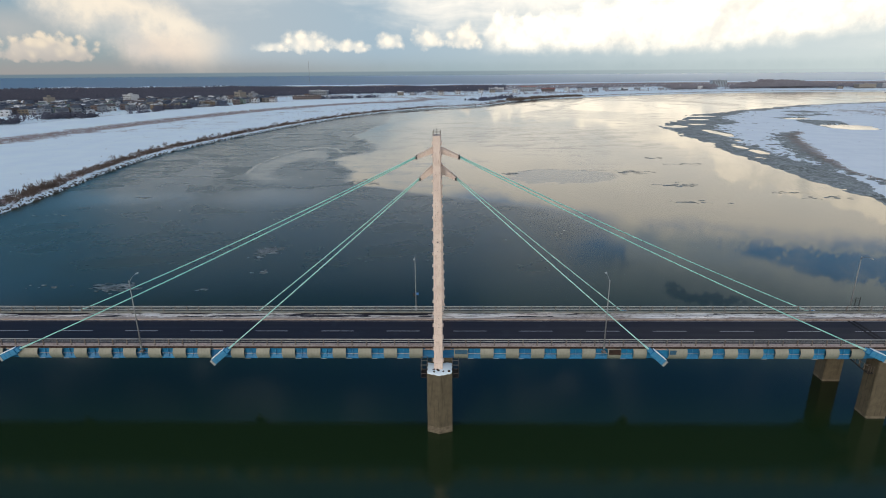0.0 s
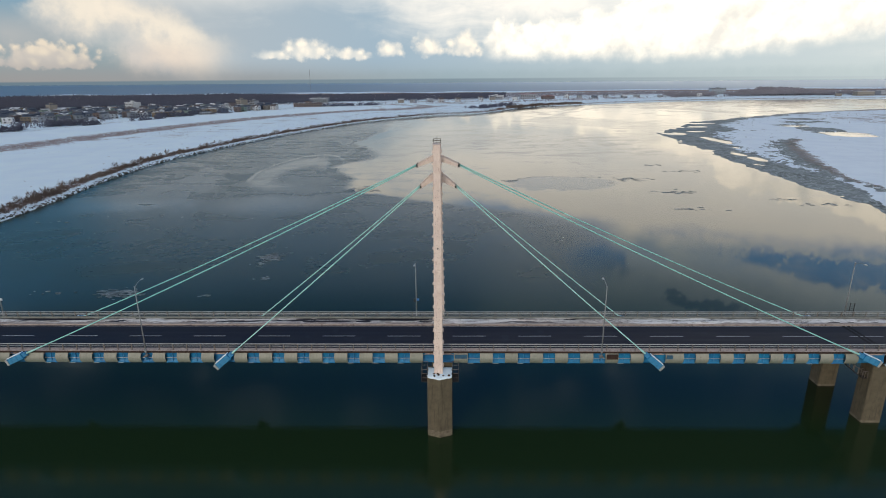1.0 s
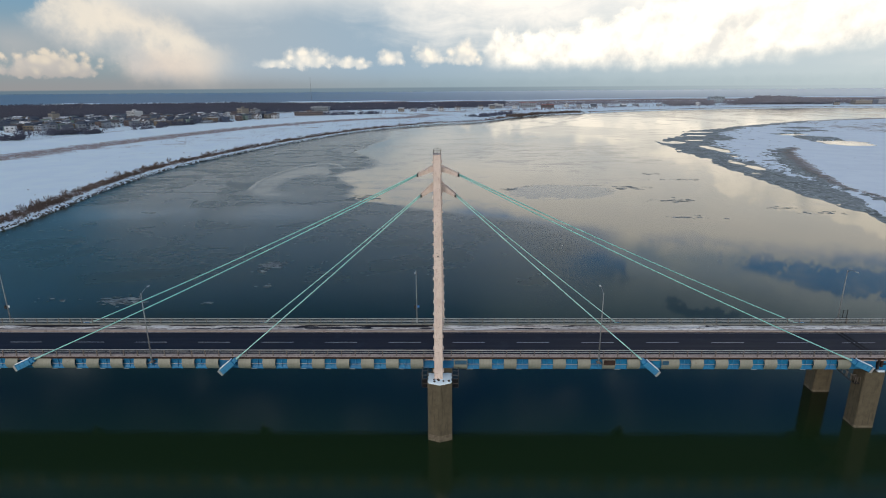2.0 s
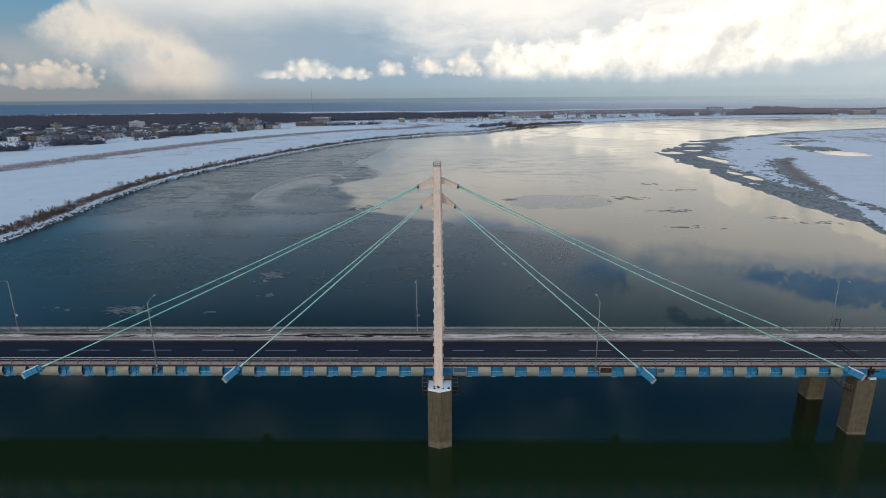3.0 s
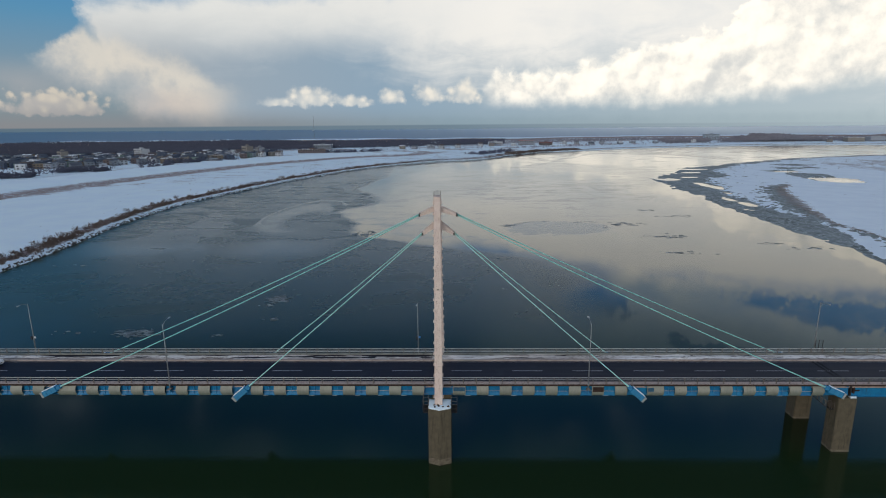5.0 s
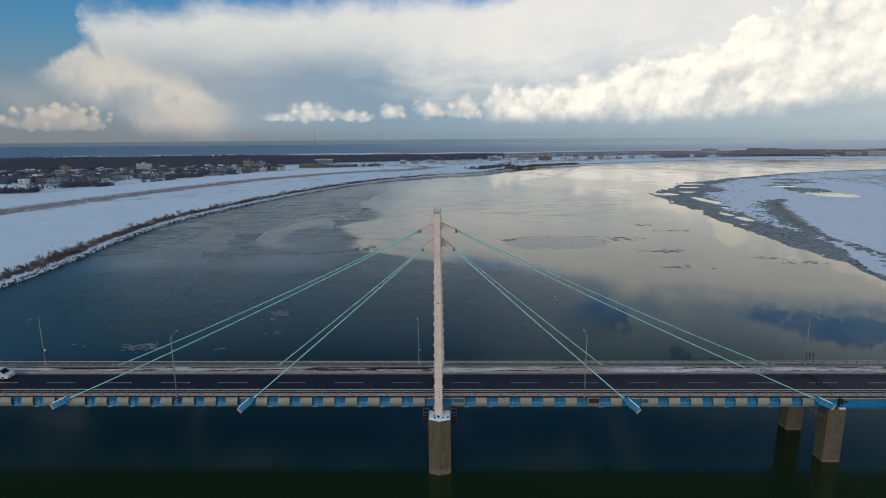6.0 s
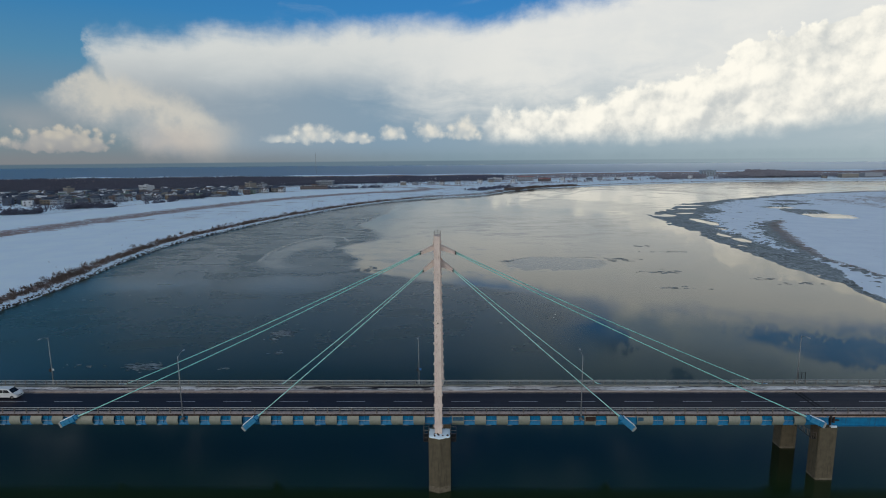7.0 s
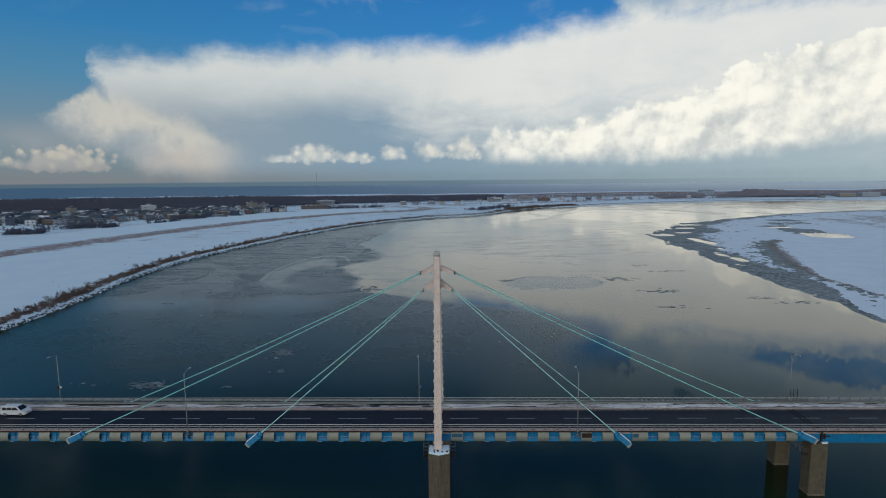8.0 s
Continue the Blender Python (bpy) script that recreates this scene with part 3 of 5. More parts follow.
def spline(pts, gap):
    """An even walk along a smooth curve through pts."""
    p = [Vector(q) for q in pts]
    p = [2 * p[0] - p[1]] + p + [2 * p[-1] - p[-2]]
    rough = []
    for i in range(1, len(p) - 2):
        a, b, c, d = p[i - 1:i + 3]
        for k in range(24):
            t = k / 24
            rough.append(0.5 * ((2 * b) + (c - a) * t + (2 * a - 5 * b + 4 * c - d) * t * t + (3 * b - a - 3 * c + d) * t ** 3))
    r = np.array([tuple(v) for v in rough] + [tuple(p[-2])])
    s = np.r_[0, np.cumsum(np.hypot(*np.diff(r, axis=0).T))]
    at = np.arange(0, s[-1], gap)
    return np.c_[np.interp(at, s, r[:, 0]), np.interp(at, s, r[:, 1])]


bank = spline(BANK, 5.0)
slope = np.gradient(bank, axis=0)
head = np.unwrap(np.arctan2(slope[:, 1], slope[:, 0]))
kernel = np.exp(-0.5 * (np.arange(-150, 151) / 55) ** 2)
head_far = np.convolve(np.pad(head, 150, "edge"), kernel / kernel.sum(), "valid")
inland = np.c_[-np.sin(head_far), np.cos(head_far)]
OFFSETS = [-40, -16, -3, 0, 1.5, 3, 5, 8, 12, 17, 24, 32, 42, 54, 66, 80, 94, 108, 122, 134, 140, 146, 152, 158, 166, 174, 182, 190, 196, 203, 210, 218, 230,
           250, 275, 305, 340, 380, 430, 480, 540, 610, 690, 780, 880, 1000, 1130, 1280, 1450, 1700]


def soft_noise(x, y, scale, octaves=3):
    return noise.fractal(Vector((x * scale, y * scale, 3.7)), 0.6, 2.0, octaves)


def land(x, y, d, taper):
    """Height of the land d metres inland of the water's edge."""
    z = np.interp(d, [-40, -16, -3, 0, 1.5, 4, 12, 130, 152], [-4, -2.5, -0.7, 0.05, 0.9, 1.6, 2.1, 2.6, 2.5])
    z += taper * np.interp(d, [152, 190, 197, 204, 220, 1000], [0, 4.2, 4.4, 4.4, 1.2, 1.2])
    if d > 10:
        z += 0.18 * soft_noise(x, y, 0.03)
    if d > 400:
        z += min((d - 400) / 400, 1) * 1.5 * soft_noise(x, y, 0.004)
    coast = 1830 + 0.13 * x
    if y > coast - 160:
        z += np.interp(y, [coast - 160, coast - 90, coast - 20, coast + 40], [0, 4.0, 0, -9])
    return z


verts, grass, rows_ = [], [], len(OFFSETS)
for i, ((x, y), (nx, ny)) in enumerate(zip(bank, inland)):
    taper = float(np.interp(y, [780, 900], [1, 0.15])) if x < 400 else 0.15
    for d in OFFSETS:
        wob = soft_noise(x, y, 0.06) * 0.6 if d > -3 else 0
        px, py = x + nx * (d + wob), y + ny * (d + wob)
        verts.append((px, py, land(px, py, d, taper)))
        g = float(np.interp(d, [-1, 2.6, 4, 9, 13, 30], [0.42, 0.3, 0.8, 0.7, 0.25, 0.05]))
        g = max(g, float(np.interp(d, [128, 134, 157, 163], [0, 0.74, 0.72, 0])) * taper)
        if 20 < d < 140 and y > 230:
            g = max(g, min((y - 230) / 120, 1) * min((d - 20) / 40, 1) * (0.30 + 0.45 * soft_noise(x + nx * d, y + ny * d, 0.05)))
        if d > 215:
            g = max(g, 0.34 + 0.3 * soft_noise(px, py, 0.012))
        if x > 0 and d > 30:
            g = max(g, (0.22 if d < 115 else 0.45) + 0.4 * soft_noise(px, py, 0.02))
        if d > 560:
            g = max(g, 1.0)
        if py > 1830 + 0.13 * px - 150:
            g = 0.1
        grass.append(max(g, 0.0))
faces = [(i * rows_ + j, i * rows_ + j + 1, (i + 1) * rows_ + j + 1, (i + 1) * rows_ + j) for i in range(len(bank) - 1) for j in range(rows_ - 1)]
faces = [f[::-1] for f in faces]
me = raw("ground", verts, faces, GROUND, True)
attribute(me, "grass", grass)
tagged(new("ground", me), "snow-covered river bank with levee and dry brown grass", "ground", kind="structure")


def ground_at(i, d):
    """A place on the land: the bank's row i, d metres inland, with its height."""
    i = min(max(float(i), 0.0), len(bank) - 1.001)
    k, r = int(i), i - int(i)
    (x, y), (nx, ny) = bank[k] * (1 - r) + bank[k + 1] * r, inland[k] * (1 - r) + inland[k + 1] * r
    taper = float(np.interp(y, [780, 900], [1, 0.15])) if x < 400 else 0.15
    px, py = x + nx * d, y + ny * d
    return px, py, land(px, py, d, taper)


def near_row(x, y):
    """The bank's row and the distance inland of a place."""
    w = np.array((x, y)) - bank
    off = np.abs(w[:, 0] * inland[:, 1] - w[:, 1] * inland[:, 0]) + np.where((w * inland).sum(1) < 0, 1e5, 0)
    i = int(np.argmin(off))
    return i, float((w[i] * inland[i]).sum())


def height_at(x, y):
    i, d = near_row(x, y)
    return ground_at(i, d)[2]


# water: one sheet, river and sea
bm = bmesh.new()
xs, ys = np.linspace(-6000, 6000, 25), np.r_[np.linspace(-1500, 2000, 15), np.linspace(2600, 7000, 6)]
grid = [[bm.verts.new((x, y, 0)) for y in ys] for x in xs]
for i in range(len(xs) - 1):
    for j in range(len(ys) - 1):
        bm.faces.new((grid[i][j], grid[i + 1][j], grid[i + 1][j + 1], grid[i][j + 1]))
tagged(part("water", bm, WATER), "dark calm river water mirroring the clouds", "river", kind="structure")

# sandbar with a slush margin, pools and a belt of dry reeds
SHORE = [(156, -80), (157, 40), (160, 100), (162, 124), (163, 133), (167, 143), (168, 151), (165, 158), (166, 168), (165, 182), (165, 207), (168, 239), (174, 290), (176, 341), (176, 374), (181, 416), (200, 462),
         (223, 496), (263, 556), (332, 610), (432, 685), (526, 736), (709, 800), (900, 850)]
SNOWLINE = [(162, -80), (163, 60), (164, 118), (168, 136), (176, 156), (185, 173), (189, 193), (191, 208), (194, 226), (194, 253), (196, 282), (197, 309), (204, 343), (219, 386), (243, 453), (313, 566), (415, 655), (515, 719), (709, 790), (900, 840)]
REEDS = [(191, 60), (192, 140), (193, 166), (194, 185), (195, 203), (201, 227), (209, 256), (225, 300), (251, 356), (272, 378)]
POOLS = [(342, 422, 22, 26), (346, 505, 17, 10), (212, 380, 5, 26), (189, 272, 2.6, 9), (188, 295, 2.0, 6), (268, 540, 16, 8), (200, 432, 8, 9), (225, 452, 8, 6), (204, 330, 3, 8), (246, 500, 9, 7)]


def side_of(line, px, py):
    """Distance of grid points from a line that runs away from the camera: positive on its right."""
    c = spline(line, 6.0)
    best, sign = np.full(px.shape, 1e9), np.zeros(px.shape)
    for (ax, ay), (bx, by) in zip(c, c[1:]):
        ux, uy = bx - ax, by - ay
        t = np.clip(((px - ax) * ux + (py - ay) * uy) / (ux * ux + uy * uy), 0, 1)
        ex, ey = px - ax - t * ux, py - ay - t * uy
        d = np.hypot(ex, ey)
        m = d < best
        best[m], sign[m] = d[m], np.sign(ux * -ey + uy * ex)[m]
    return best * sign


gx, gy = np.r_[np.arange(152, 420, 2.2), np.arange(420, 800, 5.0)], np.r_[np.arange(-80, 90, 8.0), np.arange(90, 640, 2.4), np.arange(640, 880, 5.0)]
PX, PY = np.meshgrid(gx, gy, indexing="ij")
wave = np.array([[noise.fractal(Vector((x * 0.035, y * 0.02, 1.3)), 0.7, 2.0, 4) for y in gy] for x in gx])
chop = np.array([[noise.fractal(Vector((x * 0.16, y * 0.09, 5.1)), 0.8, 2.0, 3) for y in gy] for x in gx])
jag = np.array([[noise.fractal(Vector((x * 0.5, y * 0.3, 8.2)), 0.8, 2.0, 2) for y in gy] for x in gx])
calm = np.interp(PY, [120, 200, 290], [0.12, 0.3, 1.0])
out_d = side_of(SHORE, PX, PY) + (wave * 5 + chop * 4 + jag * 2.5) * calm
in_d = side_of(SNOWLINE, PX, PY) + (wave * 8 + chop * 7 + jag * 4) * calm
reed_s = side_of(REEDS, PX, PY)
tall = np.interp(out_d, [-8, 0, 3], [-0.6, 0.0, 0.16]) + np.interp(in_d, [-4, 6, 40], [0, 0.25, 0.5])
tall += np.where(in_d < 0, chop * 0.16 - 0.04, 0)
for x, y, a, b in POOLS:
    r = np.hypot((PX - x) / a, (PY - y) / b) + wave * 0.5 + chop * 0.15
    tall -= np.interp(r, [0.75, 1.1], [1.2, 0.0])
snow_v = np.clip(in_d / (20 * calm) + 0.5, 0.0, 1.3) - np.clip(chop * 1.6 - 0.25, 0, 1.3) * np.interp(in_d, [0, 60, 160], [1, 0.7, 0.1])
beyond = side_of(REEDS + [(330, 430), (420, 520), (520, 640)], PX, PY)
snow_v -= np.clip(jag * 2.2 - 0.45, 0, 0.9) * np.interp(in_d, [0, 70, 150], [1, 0.8, 0.0]) * np.interp(beyond, [-4, 8], [1, 0])
snow_v += np.interp(beyond, [6, 18], [0, 0.5])
for x, y, a, b in POOLS:
    r = np.hypot((PX - x + a * 0.1) / (a * 1.3), (PY - y - b * 0.5) / (b * 1.6)) + wave * 0.6
    snow_v -= np.interp(r, [0.7, 1.05], [0.9, 0.0])
width = np.interp(PY, [60, 166, 203, 227, 256, 300, 356, 390], [4, 4.5, 6, 9, 15, 19, 17, 6])
ends = np.interp(PY, [385, 402], [1, 0])
snow_v -= np.clip(1.35 - np.abs(reed_s + chop * 5 + jag * 3) / (width * 0.6), 0, 1.0) * ends * 1.1
# the dry reeds stand on the landward side of the belt
reed_v = np.clip(1.1 - np.abs(reed_s - width * 0.32 + chop * 3 + jag * 2) / (width * 0.42), 0, 0.85) * ends
for x, y, a, b in ((372, 540, 34, 22), (405, 590, 30, 18), (346, 462, 26, 10), (250, 470, 22, 20)):
    r = np.hypot((PX - x) / a, (PY - y) / b) + wave * 0.6 + chop * 0.4
    snow_v -= np.interp(r, [0.6, 1.0], [0.9, 0.0])
far_scrub = np.hypot((PX - 530) / 110, (PY - 590) / 120) + wave * 0.6
reed_v = np.maximum(reed_v, np.interp(far_scrub, [0.5, 1.1], [0.66, 0.0]))
far_scrub = np.hypot((PX - 640) / 150, (PY - 760) / 35) + wave * 0.5
reed_v = np.maximum(reed_v, np.interp(far_scrub, [0.5, 1.1], [0.7, 0.0]))
tall += reed_v * 0.4
nx_, ny_ = PX.shape
idx = np.arange(nx_ * ny_).reshape(nx_, ny_)
quads = np.stack([idx[:-1, :-1], idx[1:, :-1], idx[1:, 1:], idx[:-1, 1:]], -1).reshape(-1, 4)
keep = (tall.ravel()[quads] > -0.3).any(1)
quads = quads[keep]
used = np.unique(quads)
remap = np.full(nx_ * ny_, -1)
remap[used] = np.arange(len(used))
pts = np.stack([PX.ravel(), PY.ravel(), tall.ravel()], 1)[used]
me = raw("sandbar", pts.tolist(), remap[quads].tolist(), SANDBAR, True)
attribute(me, "snow", snow_v.ravel()[used])
attribute(me, "reed", reed_v.ravel()[used])
tagged(new("sandbar", me), "snowy sandbar with grey slush margin and open pools", "sandbar", kind="structure")


# drifting ice
def floes(name, label, spots, seed):
    rng = random.Random(seed)
    bm = bmesh.new()
    for x, y, w, h, n in spots:
        for k in range(n):
            cx, cy = x + rng.gauss(0, w * 0.5), y + rng.gauss(0, h * 0.5)
            r = rng.uniform(0.1, 0.28) * min(w, h, 5.0) * rng.random() ** 1.5 + 0.14
            turn, m = rng.random() * 6.3, rng.randint(6, 9)
            ring = []
            for j in range(m):
                q = 2 * math.pi * j / m
                f = r * rng.uniform(0.6, 1.25)
                ring.append((cx + f * 2.2 * math.cos(q + turn), cy + f * math.sin(q + turn)))
            lo, hi = 0.01, 0.03 + rng.random() * 0.05
            loft(bm, [[(a, b, lo) for a, b in ring], [(cx + (a - cx) * 0.92, cy + (b - cy) * 0.92, hi) for a, b in ring]])
    ob = part(name, bm, FLOE)
    return tagged(ob, label, "ice floe", kind="stuff")


floes("ice_floes", "thin grey ice floes drifting on the dark river",
      [(-50, 80, 4, 3.5, 40), (-79, 51, 5, 3, 60), (-52, 74, 3, 2, 6), (-57, 50, 3, 1.6, 7), (-48, 62, 3, 1.5, 5), (-95, 52, 5, 1.5, 8), (-69, 39, 3, 1.3, 6),
       (-39, 180, 8, 6, 30), (-125, 150, 5, 2, 9), (-120, 105, 9, 2, 12), (-110, 190, 5, 1.5, 6)], 3)
floes("ice_floes", "broken dark ice sheets lying on the bright water",
      [(32, 202, 5, 2.5, 16), (75, 212, 10, 2, 14), (92, 205, 9, 5, 26), (101, 172, 9, 5, 26), (128, 229, 14, 3, 22), (31, 326, 9, 1.5, 8), (140, 156, 8, 2, 18), (152, 146, 10, 3, 20), (94, 139, 10, 4, 16), (118, 250, 12, 3, 14),
       (-65, 339, 8, 6, 14), (-40, 186, 6, 3, 14), (-135, 203, 6, 1.5, 6), (-142, 121, 8, 1.5, 10), (204, 544, 14, 3, 8), (70, 520, 30, 5, 10), (150, 640, 40, 6, 10), (40, 420, 20, 4, 8)], 5)


# ---- the bridge ----
MID = 5.8            # the bridge's axis
ROAD = 11.3
LEFT, RIGHT, JOINT = -170.0, 170.0, 64.8

deck = tagged(part("bridge_deck", made(box, LEFT, RIGHT, -0.1, 11.75, 10.86, ROAD - 0.06), KERB), "concrete deck slab of a two-lane river bridge", "bridge deck", kind="structure")
part("roadway", made(box, LEFT, RIGHT, 0.72, 8.9, ROAD - 0.056, ROAD), ASPHALT, deck, "dark wet asphalt roadway")
part("near_kerb", made(box, LEFT, RIGHT, -0.30, 0.72, ROAD - 0.02, ROAD + 0.2, 0.03), KERB, deck, "pinkish concrete edge kerb")
part("edge_beam", made(box, LEFT, RIGHT, -0.46, -0.302, ROAD - 0.04, ROAD + 0.185), RUST, deck, "rusty brown edge beam")
part("far_kerb", made(box, LEFT, RIGHT, 8.9, 9.65, ROAD - 0.02, ROAD + 0.22, 0.03), KERB_PALE, deck, "pale concrete kerb")
part("walkway", made(box, LEFT, RIGHT, 9.652, 11.3, ROAD - 0.02, ROAD + 0.16), ASPHALT, deck, "narrow footway")
part("far_parapet", made(box, LEFT, RIGHT, 11.302, 11.75, ROAD - 0.02, ROAD + 0.42, 0.03), PARAPET, deck, "low grey concrete parapet")

# snow left on the footway, thin and broken
xs = np.arange(LEFT, RIGHT, 0.5)
sy = np.linspace(9.2, 11.3, 10)
sv, sf = [], []
for i, x in enumerate(xs):
    for j, y in enumerate(sy):
        u = abs(j / 9 - 0.5) * 2
        n = 0.9 * noise.fractal(Vector((x * 0.12, y * 1.3, 0.4)), 0.6, 2.0, 4) + 0.35 * noise.fractal(Vector((x * 0.02, y * 0.2, 2.4)), 0.6, 2.0, 2)
        base = 0.165 if y > 9.65 else 0.225
        sv.append((x, y, ROAD + base + 0.075 + 0.015 * math.copysign(1, x) + 0.20 * n - 0.15 * u ** 4))
sf = [(i * 10 + j, (i + 1) * 10 + j, (i + 1) * 10 + j + 1, i * 10 + j + 1) for i in range(len(xs) - 1) for j in range(9)]
tagged(new("snow_strip", raw("snow_strip", sv, sf, DIRTY_SNOW, True)), "patchy dirty melting snow lying along the footway", "snow", kind="stuff")

# girder
girder = tagged(part("bridge_girder", made(box, LEFT, JOINT - 0.25, 0.35, 11.2, 9.35, 10.84), BLUE), "blue steel box girder below the deck", "bridge girder", kind="structure")
bm = bmesh.new()
box(bm, JOINT + 0.35, RIGHT, 0.10, 0.16, 9.34, 11.0)
box(bm, JOINT + 0.35, RIGHT, -0.12, 0.42, 9.28, 9.36)
box(bm, JOINT + 0.35, RIGHT, -0.05, 0.30, 10.98, 11.08)
part("plate_girder", bm, BLUE, girder, "plain blue plate girder of the next span")
part("plate_girder", made(box, JOINT + 0.35, RIGHT, 10.9, 11.2, 9.3, 11.0), BLUE, girder)
part("joint_post", made(box, JOINT - 0.1, JOINT + 0.12, -0.3, 0.3, 9.6, 11.2), DARK_STEEL, girder, "dark gap post at the joint")
bm = bmesh.new()
box(bm, JOINT + 0.42, JOINT + 1.5, -0.12, 0.098, 10.25, 10.42, 0.02)
box(bm, JOINT + 0.42, JOINT + 0.7, -0.2, 0.098, 9.9, 10.9, 0.02)
part("bracket", bm, RUST, girder, "rusty brackets beside the joint")

# lane marks
dash = done(made(box, -2.54, 2.54, -0.075, 0.075, 0.0, 0.006), "lane_dash", PAINT_LINE)
k = -17
while -28.2 + 10 * k < RIGHT:
    piece("lane_dash", dash, deck, ((-25.7 + 10 * k) * 1.0107 + 0.4, 5.07, ROAD + 0.002))
    k += 1
    if k > 19:
        break
part("edge_line", made(box, LEFT, RIGHT, 0.95, 1.07, ROAD + 0.002, ROAD + 0.008), PAINT_LINE, deck, "worn edge line")
part("edge_line", made(box, LEFT, RIGHT, 8.55, 8.66, ROAD + 0.002, ROAD + 0.008), PAINT_LINE, deck, "worn edge line")
bm = bmesh.new()
for off in (-0.5, 0.28):
    n = 22
    for i in range(n):
        y0, y1 = 0.75 + 8.1 * i / n, 0.75 + 8.1 * (i + 1) / n
        w = 0.17 if i % 2 else 0.22
        box(bm, JOINT + off - w, JOINT + off + w, y0, y1, ROAD + 0.003, ROAD + 0.012)
part("expansion_joint", bm, JOINT_RUBBER, deck, "dark toothed expansion joint across the road")


# fairing sheets and blue bays along the near face, each a metre wide to be stretched
def fairing_bm():
    bm = bmesh.new()
    sec = []
    for i in range(11):
        q = math.pi * i / 10
        sec.append((-0.34 - 0.36 * math.sin(q) ** 0.8, -0.04 - 1.66 * (i / 10)))
    inner = [(y + 0.07, z) for y, z in sec][::-1]
    ring = sec + inner
    loft(bm, [[(x, y, z) for y, z in ring] for x in (-0.5, -0.49, 0.49, 0.5)])
    return bm


def bay_bm():
    bm = bmesh.new()
    sec = [(-0.36, -0.04), (-0.22, -0.28), (-0.17, -0.75), (-0.20, -1.2), (-0.34, -1.58), (-0.46, -1.68)]
    ring = sec + [(y + 0.08, z) for y, z in sec][::-1]
    loft(bm, [[(x, y + (0.05 if abs(x) < 0.3 else 0), z) for y, z in ring] for x in (-0.5, -0.2, 0.2, 0.5)])
    return bm


fair = done(fairing_bm(), "fairing_sheet", FAIRING, False)
bay = done(bay_bm(), "blue_bay", BLUE_SHEET, False)
bar = done(made(tube, (-0.5, -0.34, -0.95), (0.5, -0.34, -0.95), 0.035, 0.035, 6), "bay_bar", GALV)
lip = done(made(box, -0.5, -0.05, -0.52, -0.43, -1.71, -1.66), "bay_lip", GALV)
rib = done(made(box, -0.035, 0.035, -0.31, -0.13, -1.5, -0.25), "bay_rib", BLUE_PALE)
spans = []


def lay(x0, x1, n, first):
    """n bays from x0 to x1, fairing and blue by turns."""
    w = (x1 - x0) / n
    for i in range(n):
        a, b = x0 + i * w, x0 + (i + 1) * w
        spans.append((a, b, (i % 2 == 0) == first))


spans.append((-60.95, -58.1, True))
lay(-58.1, -32.8, 14, False)
lay(-29.75, -2.15, 15, True)
spans.append((2.42, 4.38, True))
lay(4.38, 29.8, 14, False)
spans.append((33.0, 35.55, True))
lay(35.55, 60.45, 14, False)
lay(-128.4, -63.2, 36, False)
for x0, x1, cover in spans:
    c, w = (x0 + x1) / 2, x1 - x0
    if cover:
        piece("fairing_sheet", fair, girder, (c, 0, ROAD + 0.04), (w + 0.06, 1 + random.uniform(-0.05, 0.05), 1))
    else:
        piece("blue_bay", bay, girder, (c, 0, ROAD + 0.04), (w, 1, 1))
        piece("bay_bar", bar, girder, (c, 0, ROAD + 0.04 + random.uniform(-0.04, 0.04)), (w, 1, 1))
        piece("bay_rib", rib, girder, (c + random.uniform(-0.06, 0.06), 0, ROAD + 0.04))
        if random.random() < 0.6:
            piece("bay_lip", lip, girder, (c, 0, ROAD + 0.04), (w, 1, 1))
for x0, x1 in ((-63.2, -60.95), (-32.8, -29.75), (-2.15, 2.42), (29.8, 33.0), (60.45, JOINT - 0.3)):
    piece("blue_bay", bay, girder, ((x0 + x1) / 2, 0.06, ROAD + 0.04), (x1 - x0, 0.8, 0.98))
part("patch_plate", made(box, 2.5, 4.3, -0.78, -0.70, 10.55, 11.15), PLATE_DARK, girder, "grey-blue replacement plate")
# brown sheet added in place of a dark opening in the fairing
part("patch_plate", made(box, 24.45, 26.1, -0.79, -0.70, 10.45, 11.22), RUST, girder, "rust-brown sheet standing in for a dark opening beside the lamp bracket")
part("patch_plate", made(box, 33.05, 33.95, -0.78, -0.70, 10.5, 11.1), PLATE_DARK, girder, "dark blue inspection plate")


# ---- rails ----
def railing(name, label, x0, x1, y, z, gap, bars, face, mat, phase=0.0):
    t = thing(name, label, "railing", "bridge railings", (0.0, y, z), world_parts=False)
    bm = bmesh.new()
    box(bm, -0.06, 0.06, -0.05, 0.05, 0.0, 0.80)
    box(bm, -0.09, 0.09, -0.08, 0.08, 0.0, 0.03)
    box(bm, -0.05, 0.05, -0.02, 0.07 * face if face > 0 else 0.02, 0.74, 0.86)
    post = done(bm, "post", GALV_WARM)
    x = x0 + phase
    while x < x1:
        piece("post", post, t, (x, 0, 0))
        x += gap
    for h, r in bars:
        part("rail", made(tube, (x0, 0.06 * face, h), (x1, 0.06 * face, h), r, r, 8), mat, t, smooth=True)
    return t


railing("railing", "grey steel railing along the roadside kerb of the bridge", -130.0, 130.0, 0.05, ROAD + 0.2, 2.05, ((0.92, 0.07), (0.58, 0.045)), 1, GALV, 0.84)
railing("railing", "weathered steel railing beside the snowy footway", -140.0, 140.0, 11.52, ROAD + 0.42, 1.95, ((0.80, 0.07), (0.52, 0.05), (0.26, 0.05)), 1, GALV, 0.99)


